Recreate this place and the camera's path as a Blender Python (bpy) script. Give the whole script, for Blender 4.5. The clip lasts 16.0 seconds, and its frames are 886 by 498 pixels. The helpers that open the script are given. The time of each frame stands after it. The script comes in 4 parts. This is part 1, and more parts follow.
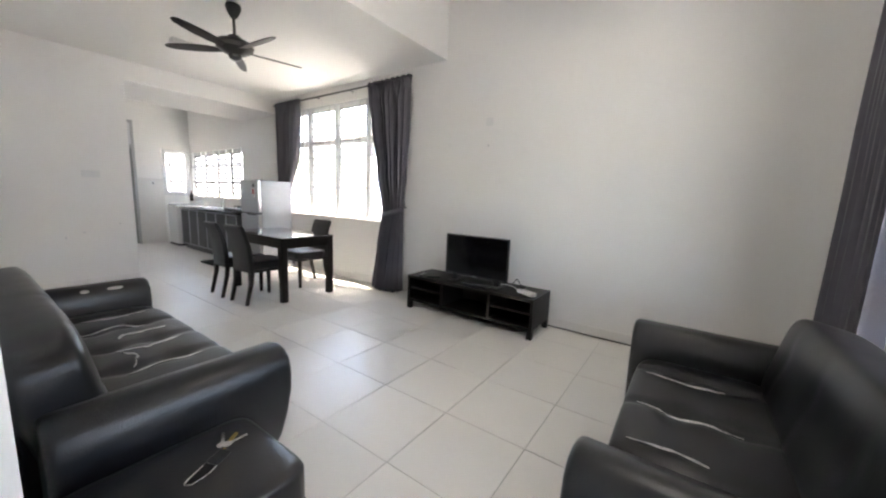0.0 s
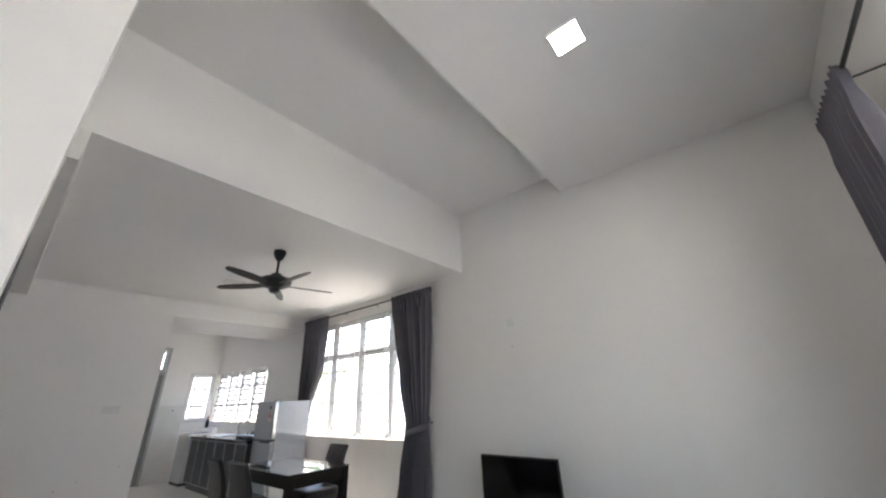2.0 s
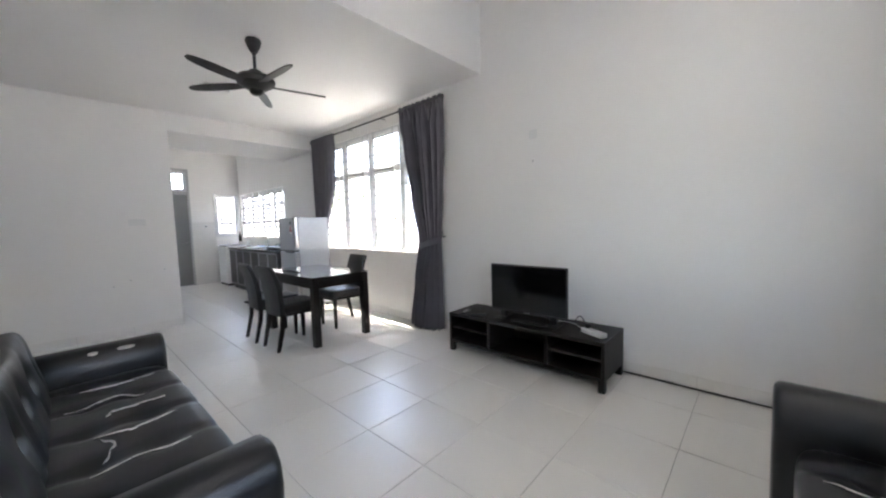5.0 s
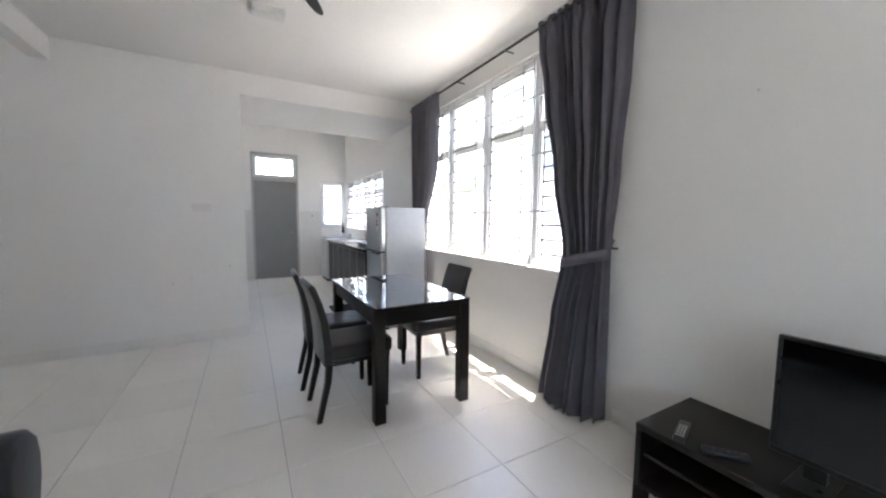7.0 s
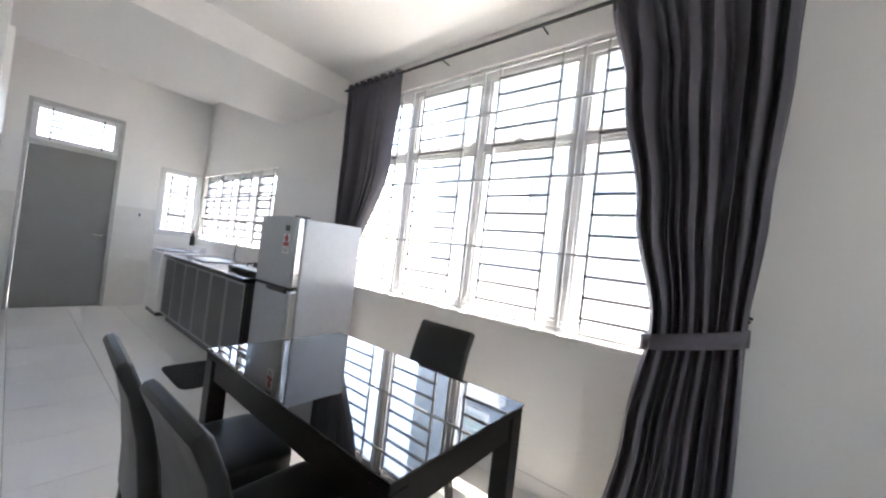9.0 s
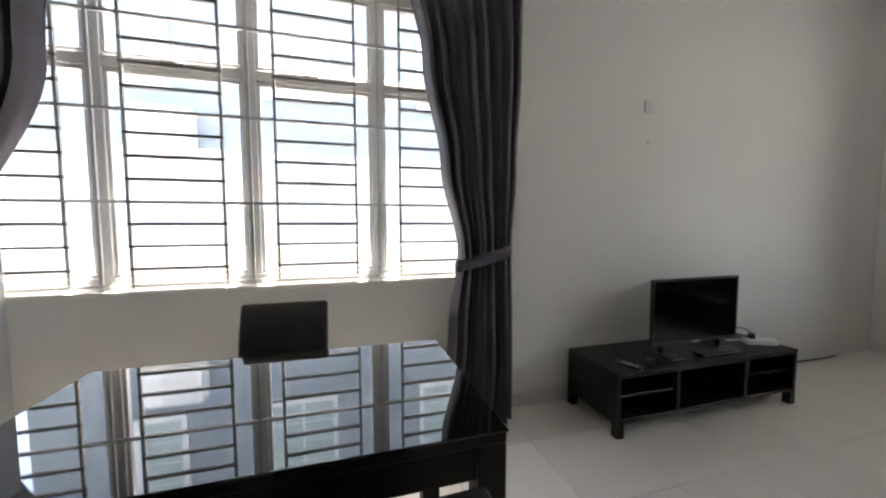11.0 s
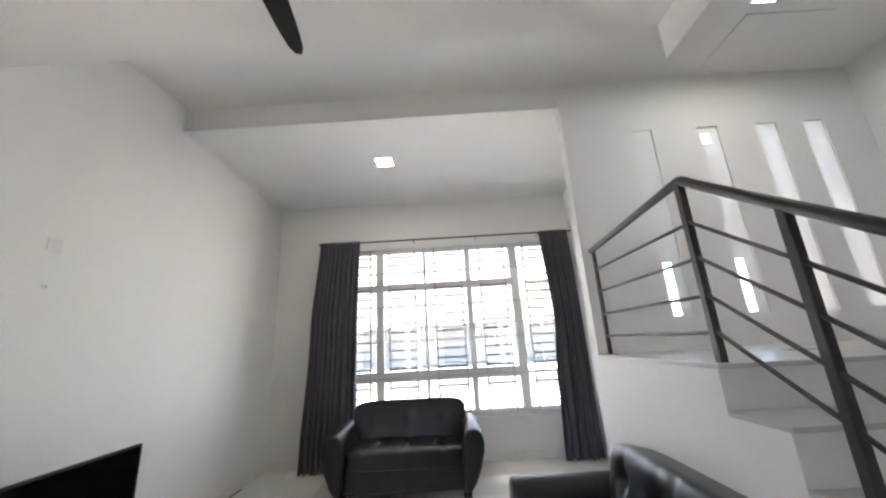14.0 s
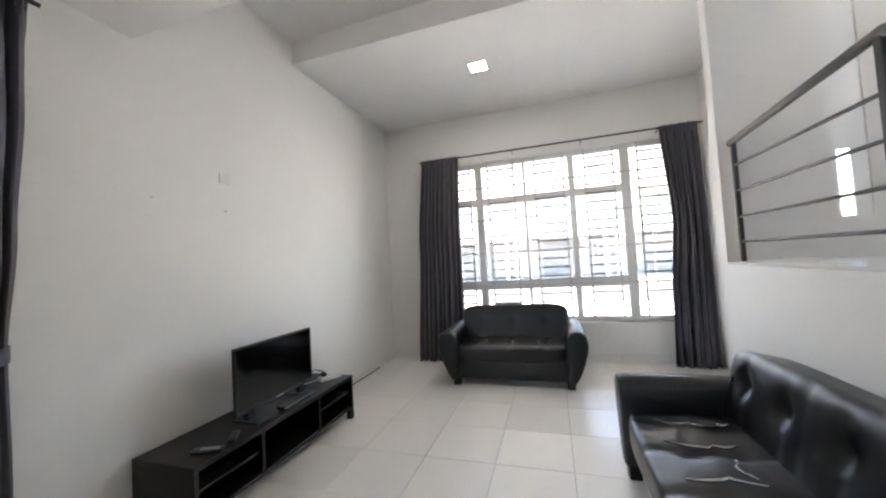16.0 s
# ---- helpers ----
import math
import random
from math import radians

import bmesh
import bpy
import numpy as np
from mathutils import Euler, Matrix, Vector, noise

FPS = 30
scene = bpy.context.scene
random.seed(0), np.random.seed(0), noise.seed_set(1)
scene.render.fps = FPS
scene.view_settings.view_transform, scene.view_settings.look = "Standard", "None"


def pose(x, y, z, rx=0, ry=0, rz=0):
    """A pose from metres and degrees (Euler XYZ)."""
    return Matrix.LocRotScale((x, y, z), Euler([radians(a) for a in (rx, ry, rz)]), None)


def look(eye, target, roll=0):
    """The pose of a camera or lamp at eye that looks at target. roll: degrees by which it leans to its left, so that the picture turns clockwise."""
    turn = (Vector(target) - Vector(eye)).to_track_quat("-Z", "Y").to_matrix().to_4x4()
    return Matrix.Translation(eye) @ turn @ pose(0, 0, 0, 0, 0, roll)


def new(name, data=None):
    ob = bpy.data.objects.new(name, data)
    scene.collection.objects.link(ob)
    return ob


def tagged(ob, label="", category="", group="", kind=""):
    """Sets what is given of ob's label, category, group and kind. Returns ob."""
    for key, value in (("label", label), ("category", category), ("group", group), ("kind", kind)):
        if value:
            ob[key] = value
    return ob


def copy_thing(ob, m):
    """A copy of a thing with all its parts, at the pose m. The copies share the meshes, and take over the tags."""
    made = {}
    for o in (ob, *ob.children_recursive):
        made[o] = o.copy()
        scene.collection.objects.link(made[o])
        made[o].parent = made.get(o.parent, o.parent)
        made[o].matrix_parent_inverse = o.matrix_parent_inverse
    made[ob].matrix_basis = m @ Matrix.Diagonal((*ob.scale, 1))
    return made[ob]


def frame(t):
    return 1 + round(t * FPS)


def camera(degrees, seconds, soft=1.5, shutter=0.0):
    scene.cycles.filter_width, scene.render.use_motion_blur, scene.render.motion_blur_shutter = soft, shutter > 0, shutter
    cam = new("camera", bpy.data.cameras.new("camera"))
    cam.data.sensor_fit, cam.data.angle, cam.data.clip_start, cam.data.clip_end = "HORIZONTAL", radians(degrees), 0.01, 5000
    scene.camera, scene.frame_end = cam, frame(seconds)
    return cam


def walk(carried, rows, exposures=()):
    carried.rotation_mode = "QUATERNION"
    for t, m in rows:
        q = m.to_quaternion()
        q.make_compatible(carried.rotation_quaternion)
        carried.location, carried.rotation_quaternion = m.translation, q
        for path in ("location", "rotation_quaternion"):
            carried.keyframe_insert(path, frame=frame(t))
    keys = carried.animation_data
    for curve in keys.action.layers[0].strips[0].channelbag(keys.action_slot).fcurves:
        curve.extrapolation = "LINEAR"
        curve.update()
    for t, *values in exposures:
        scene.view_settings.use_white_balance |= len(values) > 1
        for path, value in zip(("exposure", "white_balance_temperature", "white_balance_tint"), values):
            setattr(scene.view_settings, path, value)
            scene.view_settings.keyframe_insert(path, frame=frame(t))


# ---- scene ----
cam = camera(103.4, 16.0, soft=2.2)

PATH = [
    (0, (-3.491, 0.905, 1.27), (-1.872, 2.042, 0.98), 2.2),
    (0.5, (-3.44, 0.884, 1.278), (-1.91, 2.156, 1.075), -0.0),
    (1, (-3.441, 0.897, 1.335), (-1.971, 2.225, 1.613), -0.3),
    (1.5, (-3.437, 0.92, 1.364), (-1.988, 2.162, 1.963), -1.7),
    (2, (-3.419, 0.933, 1.38), (-1.987, 2.09, 2.162), -2.4),
    (2.5, (-3.444, 0.938, 1.411), (-2.038, 2.082, 2.255), -2.0),
    (3, (-3.452, 0.954, 1.385), (-1.91, 2.171, 1.761), -1.7),
    (3.5, (-3.437, 0.946, 1.337), (-1.867, 2.184, 1.384), -1.3),
    (4, (-3.415, 0.913, 1.305), (-1.873, 2.182, 1.207), -1.9),
    (6.3, (-2.344, 2.032, 1.289), (-1.137, 3.619, 1.133), -1.0),
    (6.5, (-2.224, 2.193, 1.297), (-1.109, 3.845, 1.134), -1.3),
    (7, (-2.021, 2.582, 1.295), (-1.05, 4.322, 1.126), 0.4),
    (7.5, (-1.881, 2.992, 1.293), (-0.848, 4.7, 1.169), 0.8),
    (8, (-1.841, 3.386, 1.305), (-0.764, 5.071, 1.256), 3.3),
    (10.3, (-2.143, 4.721, 1.257), (-0.163, 4.948, 1.098), 2.6),
    (10.5, (-2.116, 4.811, 1.256), (-0.131, 4.926, 1.037), 1.1),
    (11, (-2.105, 4.973, 1.237), (-0.186, 4.426, 1.107), -0.2),
    (11.5, (-2.176, 5.022, 1.322), (-0.627, 3.768, 1.153), 1.1),
    (12, (-2.21, 4.936, 1.301), (-1.131, 3.253, 1.231), 1.1),
    (12.5, (-2.274, 4.858, 1.315), (-1.63, 2.966, 1.26), -0.4),
    (13, (-2.312, 4.811, 1.32), (-2.06, 2.828, 1.258), -0.8),
    (13.4, (-2.341, 4.788, 1.336), (-2.289, 2.789, 1.32), -0.9),
    (13.5, (-2.345, 4.783, 1.337), (-2.319, 2.784, 1.374), -0.9),
    (14, (-2.374, 4.783, 1.403), (-2.353, 2.852, 1.923), -3.2),
    (14.5, (-2.36, 4.81, 1.409), (-2.287, 2.921, 2.061), -2.7),
    (15, (-2.343, 4.81, 1.398), (-2.283, 2.883, 1.933), -2.3),
    (15.5, (-2.329, 4.804, 1.374), (-2.148, 2.82, 1.551), -2.9),
    (16, (-2.337, 4.837, 1.367), (-1.747, 2.927, 1.445), -3.4),
]
EXPOSURE = [(0.0, 4.61, 7100, 10), (0.7, 4.66, 6900, 10), (1.0, 4.47, 6800, 10), (1.5, 4.22, 6900, 10), (2.5, 4.12, 6800, 10), (3.5, 4.39, 6700, 10), (7.0, 4.45, 6650, 10), (8.2, 4.45, 6650, 10), (10.3, 4.17, 6950, 10), (10.8, 3.87, 7100, 10), (11.5, 3.43, 7350, 10), (12.0, 3.43, 7350, 10), (12.5, 4.27, 7150, 10), (13.5, 4.57, 7000, 10), (14.5, 4.42, 6850, 10), (15.5, 4.42, 6950, 10), (16.0, 4.57, 6950, 10)]
walk(cam, [(t, look(eye, target, roll)) for t, eye, target, roll in PATH], EXPOSURE)

# ---- light ----
world = bpy.data.worlds.new("sky")
scene.world = world
world.use_nodes = True
wn = world.node_tree
sky = wn.nodes.new("ShaderNodeTexSky")
sky.sky_type = "NISHITA"
sky.sun_disc = False
sky.sun_elevation = radians(78)
sky.sun_rotation = radians(100)
sky.air_density, sky.dust_density, sky.ozone_density = 1.0, 3.0, 1.0
wn.nodes["Background"].inputs["Strength"].default_value = 0.15
wn.links.new(sky.outputs["Color"], wn.nodes["Background"].inputs["Color"])
sun = new("sun", bpy.data.lights.new("sun", "SUN"))
sun.data.energy, sun.data.angle, sun.data.color = 3.4, radians(0.6), (1.0, 0.95, 0.88)
sun.matrix_world = look((4.0, -1.2, 20), (0, 0, 0))


# ---- materials ----
def mat(name, color, rough=0.5, metal=0.0, vary=0.06, scale=6.0, bump=0.0, bscale=60.0, fine=0.0, fscale=120.0,
        dark=None, coat=0.0, spec=0.5, rvary=0.08):
    """A surface with two scales of colour variation, roughness variation and relief."""
    m = bpy.data.materials.new(name)
    m.use_nodes = True
    nt = m.node_tree
    b = nt.nodes["Principled BSDF"]
    tc = nt.nodes.new("ShaderNodeTexCoord")
    n1 = nt.nodes.new("ShaderNodeTexNoise")
    n1.inputs["Scale"].default_value, n1.inputs["Detail"].default_value = scale, 5.0
    nt.links.new(tc.outputs["Object"], n1.inputs["Vector"])
    ramp = nt.nodes.new("ShaderNodeValToRGB")
    c0 = dark if dark else tuple(c * (1 - vary * 2) for c in color)
    ramp.color_ramp.elements[0].position, ramp.color_ramp.elements[1].position = 0.3, 0.7
    ramp.color_ramp.elements[0].color = (*c0, 1)
    ramp.color_ramp.elements[1].color = (*color, 1)
    nt.links.new(n1.outputs["Fac"], ramp.inputs["Fac"])
    last = ramp.outputs["Color"]
    if fine:
        n2 = nt.nodes.new("ShaderNodeTexNoise")
        n2.inputs["Scale"].default_value, n2.inputs["Detail"].default_value = fscale, 3.0
        nt.links.new(tc.outputs["Object"], n2.inputs["Vector"])
        mx = nt.nodes.new("ShaderNodeMix")
        mx.data_type, mx.blend_type = "RGBA", "OVERLAY"
        mx.inputs["Factor"].default_value = fine
        nt.links.new(last, mx.inputs["A"])
        nt.links.new(n2.outputs["Fac"], mx.inputs["B"])
        last = mx.outputs["Result"]
    nt.links.new(last, b.inputs["Base Color"])
    mr = nt.nodes.new("ShaderNodeMapRange")
    mr.inputs["To Min"].default_value, mr.inputs["To Max"].default_value = max(rough - rvary, 0.02), min(rough + rvary, 1)
    nt.links.new(n1.outputs["Fac"], mr.inputs["Value"])
    nt.links.new(mr.outputs["Result"], b.inputs["Roughness"])
    b.inputs["Metallic"].default_value = metal
    b.inputs["Coat Weight"].default_value = coat
    b.inputs["Specular IOR Level"].default_value = spec
    if bump:
        n3 = nt.nodes.new("ShaderNodeTexNoise")
        n3.inputs["Scale"].default_value, n3.inputs["Detail"].default_value = bscale, 4.0
        nt.links.new(tc.outputs["Object"], n3.inputs["Vector"])
        bp = nt.nodes.new("ShaderNodeBump")
        bp.inputs["Strength"].default_value, bp.inputs["Distance"].default_value = bump, 0.003
        nt.links.new(n3.outputs["Fac"], bp.inputs["Height"])
        nt.links.new(bp.outputs["Normal"], b.inputs["Normal"])
    return m


def glass_mat(name, tint=(1, 1, 1)):
    m = bpy.data.materials.new(name)
    m.use_nodes = True
    nt = m.node_tree
    nt.nodes.remove(nt.nodes["Principled BSDF"])
    out = nt.nodes["Material Output"]
    tr, gl, fr, pw, ma, mx = (nt.nodes.new("ShaderNode" + k) for k in ("BsdfTransparent", "BsdfGlossy", "LayerWeight", "Math", "Math", "MixShader"))
    tr.inputs["Color"].default_value = (*tint, 1)
    gl.inputs["Roughness"].default_value = 0.02
    fr.inputs["Blend"].default_value = 0.5
    pw.operation, ma.operation = "POWER", "MULTIPLY_ADD"
    pw.inputs[1].default_value = 4.0
    ma.inputs[1].default_value, ma.inputs[2].default_value = 0.35, 0.03
    nt.links.new(fr.outputs["Facing"], pw.inputs[0])
    nt.links.new(pw.outputs[0], ma.inputs[0])
    nt.links.new(ma.outputs[0], mx.inputs["Fac"])
    nt.links.new(tr.outputs[0], mx.inputs[1])
    nt.links.new(gl.outputs[0], mx.inputs[2])
    nt.links.new(mx.outputs[0], out.inputs["Surface"])
    return m


def lamp_mat(name, color, strength):
    m = bpy.data.materials.new(name)
    m.use_nodes = True
    b = m.node_tree.nodes["Principled BSDF"]
    b.inputs["Base Color"].default_value = (0.9, 0.9, 0.9, 1)
    b.inputs["Emission Color"].default_value = (*color, 1)
    b.inputs["Emission Strength"].default_value = strength
    return m


def tile_mat():
    """Polished ivory porcelain, each tile a shade of its own."""
    m = mat("porcelain", (0.80, 0.775, 0.73), 0.29, vary=0.012, scale=1.6, bump=0.0, bscale=14, fine=0.06, fscale=90, rvary=0.015)
    nt = m.node_tree
    b = nt.nodes["Principled BSDF"]
    src = b.inputs["Base Color"].links[0].from_socket
    oi = nt.nodes.new("ShaderNodeObjectInfo")
    mr = nt.nodes.new("ShaderNodeMapRange")
    mr.inputs["To Min"].default_value, mr.inputs["To Max"].default_value = 0.975, 1.02
    nt.links.new(oi.outputs["Random"], mr.inputs["Value"])
    hs = nt.nodes.new("ShaderNodeHueSaturation")
    nt.links.new(src, hs.inputs["Color"])
    nt.links.new(mr.outputs["Result"], hs.inputs["Value"])
    nt.links.new(hs.outputs["Color"], b.inputs["Base Color"])
    geo = nt.nodes.new("ShaderNodeNewGeometry")
    for n in nt.nodes:
        if n.type == "TEX_NOISE":
            nt.links.new(geo.outputs["Position"], n.inputs["Vector"])
    return m


def slot_glow_mat():
    """Assumed frosted white sheet; lets a little daylight through to brighten the slots."""
    m = bpy.data.materials.new("slot_glow_sheet")
    m.use_nodes = True
    nt = m.node_tree
    nt.nodes.remove(nt.nodes["Principled BSDF"])
    df, tl, mx = (nt.nodes.new("ShaderNode" + k) for k in ("BsdfDiffuse", "BsdfTranslucent", "MixShader"))
    df.inputs["Color"].default_value = (0.86, 0.85, 0.83, 1)
    tl.inputs["Color"].default_value = (0.86, 0.86, 0.85, 1)
    mx.inputs["Fac"].default_value = 0.22
    nt.links.new(df.outputs[0], mx.inputs[1])
    nt.links.new(tl.outputs[0], mx.inputs[2])
    nt.links.new(mx.outputs[0], nt.nodes["Material Output"].inputs["Surface"])
    return m


SLOTGLOW = slot_glow_mat()
PAINT = mat("wall_paint", (0.86, 0.845, 0.82), 0.55, vary=0.015, scale=1.3, bump=0.12, bscale=90, fine=0.03, fscale=9)
CEIL = mat("ceiling_paint", (0.87, 0.86, 0.84), 0.75, vary=0.012, scale=1.0, bump=0.08, bscale=70)
PORC = tile_mat()
GROUT = mat("grout", (0.50, 0.48, 0.45), 0.9, vary=0.12, scale=20, bump=0.2)
SKIRT = mat("skirting_tile", (0.84, 0.82, 0.79), 0.3, vary=0.03, scale=5)
LEATHER = mat("black_leather", (0.0078, 0.0080, 0.0105), 0.31, vary=0.15, scale=7, bump=0.3, bscale=180, fine=0.2, fscale=60, rvary=0.08, spec=0.55)
LEATHER2 = mat("black_vinyl", (0.016, 0.015, 0.0165), 0.36, vary=0.15, scale=9, bump=0.3, bscale=220, rvary=0.1)
TEAR = mat("torn_backing", (0.78, 0.76, 0.73), 0.9, vary=0.2, scale=40, bump=0.4)
DARKWOOD = mat("black_brown_wood", (0.013, 0.0095, 0.0085), 0.42, vary=0.25, scale=4, bump=0.15, bscale=60, fine=0.3, fscale=30, spec=0.35)
CURTAIN = mat("grey_curtain", (0.124, 0.117, 0.140), 0.48, vary=0.08, scale=5, bump=0.5, bscale=400, fine=0.15, fscale=220, spec=0.4)
ALU = mat("white_aluminium", (0.72, 0.72, 0.72), 0.35, vary=0.03, scale=8)
GRILLE = mat("grille_pale_grey", (0.62, 0.622, 0.62), 0.45, vary=0.08, scale=20)
GRILLE2 = mat("grille_dark_grey", (0.24, 0.243, 0.25), 0.45, vary=0.1, scale=20)
RAIL = mat("railing_paint", (0.055, 0.052, 0.05), 0.38, vary=0.12, scale=14, bump=0.1, bscale=120)
BLACKMET = mat("black_metal", (0.03, 0.03, 0.03), 0.4, vary=0.1, scale=20)
FANBLACK = mat("fan_black", (0.018, 0.017, 0.017), 0.35, vary=0.1, scale=12)
STEEL = mat("brushed_steel", (0.42, 0.43, 0.44), 0.32, metal=0.85, vary=0.05, scale=30, bump=0.05, bscale=200)
FRIDGESIDE = mat("fridge_side", (0.40, 0.41, 0.42), 0.38, metal=0.35, vary=0.03, scale=20)
CHROME = mat("chrome", (0.7, 0.7, 0.7), 0.15, metal=1.0, vary=0.03)
BLACKPLASTIC = mat("black_plastic", (0.012, 0.012, 0.013), 0.3, vary=0.1, scale=20)
SCREEN = mat("screen", (0.004, 0.004, 0.005), 0.09, vary=0.05, rvary=0.02)
WHITEPLASTIC = mat("white_plastic", (0.78, 0.78, 0.76), 0.4, vary=0.02)
PAPER = mat("sticker_paper", (0.75, 0.74, 0.72), 0.6, vary=0.03)
REDINK = mat("red_ink", (0.35, 0.04, 0.04), 0.6)
BLACKINK = mat("black_ink", (0.02, 0.02, 0.02), 0.6)
GREYDOOR = mat("grey_door_paint", (0.27, 0.275, 0.265), 0.45, vary=0.04, scale=3, bump=0.08)
CABINET = mat("grey_laminate", (0.075, 0.075, 0.078), 0.35, vary=0.08, scale=6)
GRANITE = mat("dark_granite", (0.05, 0.045, 0.043), 0.2, vary=0.4, scale=90, fine=0.4, fscale=300)
GLASSTOP = mat("black_glass", (0.006, 0.006, 0.007), 0.03, vary=0.05, rvary=0.01, spec=1.0, coat=0.35)
GLASS = glass_mat("clear_glass")
LED = lamp_mat("led_panel", (1.0, 0.98, 0.95), 5.0)
BRASS = mat("brass", (0.55, 0.40, 0.14), 0.3, metal=1.0)
CABLE = mat("cable_sheath", (0.05, 0.045, 0.045), 0.55)
RENDER = mat("exterior_render", (0.62, 0.615, 0.60), 0.9, vary=0.05, scale=1.5, bump=0.3, bscale=40)
BLUEGREY = mat("bluegrey_render", (0.25, 0.285, 0.31), 0.9, vary=0.05, scale=1.5, bump=0.3, bscale=40)
CONCRETE = mat("concrete", (0.48, 0.47, 0.452), 0.9, vary=0.15, scale=2, bump=0.4, bscale=30, fine=0.2)
ASPHALT = mat("asphalt", (0.055, 0.055, 0.056), 0.9, vary=0.15, scale=3, bump=0.5, bscale=60, fine=0.3)
# kept darker than white render so glare in the windows stays down
DIMRENDER = mat("dimmed_render", (0.40, 0.396, 0.388), 0.9, vary=0.06, scale=1.0, bump=0.3, bscale=30)
ROOF = mat("roof_tile", (0.16, 0.12, 0.11), 0.8, vary=0.15, scale=6)
DARKGLASS = mat("far_glass", (0.30, 0.32, 0.34), 0.25, vary=0.1)
LEAF = mat("leaf", (0.10, 0.15, 0.045), 0.6, vary=0.25, scale=3)
BARK = mat("bark", (0.30, 0.27, 0.23), 0.9, vary=0.25, scale=10, bump=0.6)


# ---- builders ----
def box(bm, x0, x1, y0, y1, z0, z1, bev=0.0, seg=1, m=None):
    vs = bmesh.ops.create_cube(bm, size=1.0)["verts"]
    for v in vs:
        v.co = Vector(((x0 + x1) / 2 + v.co.x * (x1 - x0), (y0 + y1) / 2 + v.co.y * (y1 - y0), (z0 + z1) / 2 + v.co.z * (z1 - z0)))
    if bev:
        es = list({e for v in vs for e in v.link_edges})
        got = bmesh.ops.bevel(bm, geom=es, offset=bev, segments=seg, affect="EDGES", profile=0.5)
        vs = list({v for f in got["faces"] for v in f.verts} | {v for v in vs if v.is_valid})
    if m is not None:
        bmesh.ops.transform(bm, matrix=m, verts=[v for v in vs if v.is_valid])
    return bm


def rod(bm, p, q, r, n=10, r2=None):
    p, q = Vector(p), Vector(q)
    d = q - p
    m = Matrix.Translation((p + q) / 2) @ d.to_track_quat("Z", "Y").to_matrix().to_4x4()
    bmesh.ops.create_cone(bm, cap_ends=True, segments=n, radius1=r, radius2=r if r2 is None else r2, depth=d.length, matrix=m)
    return bm


def tube(bm, pts, r, n=8):
    """A round cord through points, smoothed."""
    pts = [Vector(p) for p in pts]
    fine = []
    for i in range(len(pts) - 1):
        a, b, c, d = pts[max(i - 1, 0)], pts[i], pts[i + 1], pts[min(i + 2, len(pts) - 1)]
        for k in range(6):
            t = k / 6
            fine.append(0.5 * ((2 * b) + (c - a) * t + (2 * a - 5 * b + 4 * c - d) * t * t + (3 * b - a - 3 * c + d) * t ** 3))
    fine.append(pts[-1])
    rings = []
    for i, p in enumerate(fine):
        d = (fine[min(i + 1, len(fine) - 1)] - fine[max(i - 1, 0)]).normalized()
        u = d.cross(Vector((0.31, 0.17, 0.93))).normalized()
        w = d.cross(u)
        rings.append([bm.verts.new(p + (u * math.cos(a) + w * math.sin(a)) * r) for a in (2 * math.pi * k / n for k in range(n))])
    for a, b in zip(rings, rings[1:]):
        for k in range(n):
            bm.faces.new((a[k], a[(k + 1) % n], b[(k + 1) % n], b[k]))
    bm.faces.new(rings[0][::-1])
    bm.faces.new(rings[-1])
    return bm


def prism(bm, poly, axis, a, b, bev=0.0, seg=2):
    """A polygon in two coordinates drawn out along an axis from a to b."""
    def at(u, v, w):
        return {"x": (w, u, v), "y": (u, w, v), "z": (u, v, w)}[axis]
    lo = [bm.verts.new(at(u, v, a)) for u, v in poly]
    hi = [bm.verts.new(at(u, v, b)) for u, v in poly]
    n = len(poly)
    caps = [bm.faces.new(lo), bm.faces.new(hi)]
    for i in range(n):
        bm.faces.new((lo[i], lo[(i + 1) % n], hi[(i + 1) % n], hi[i]))
    bmesh.ops.recalc_face_normals(bm, faces=bm.faces[:])
    if bev:
        es = list({e for f in caps for e in f.edges})
        bmesh.ops.bevel(bm, geom=es, offset=bev, segments=seg, affect="EDGES", profile=0.5)
    return bm


def lathe(bm, prof, n=24, m=None):
    """A turned shape from (radius, height) pairs."""
    rings = [[bm.verts.new((r * math.cos(a), r * math.sin(a), z)) for a in (2 * math.pi * k / n for k in range(n))] for r, z in prof]
    for a, b in zip(rings, rings[1:]):
        for k in range(n):
            bm.faces.new((a[k], a[(k + 1) % n], b[(k + 1) % n], b[k]))
    bm.faces.new(rings[0][::-1])
    bm.faces.new(rings[-1])
    if m is not None:
        bmesh.ops.transform(bm, matrix=m, verts=bm.verts[:])
    return bm


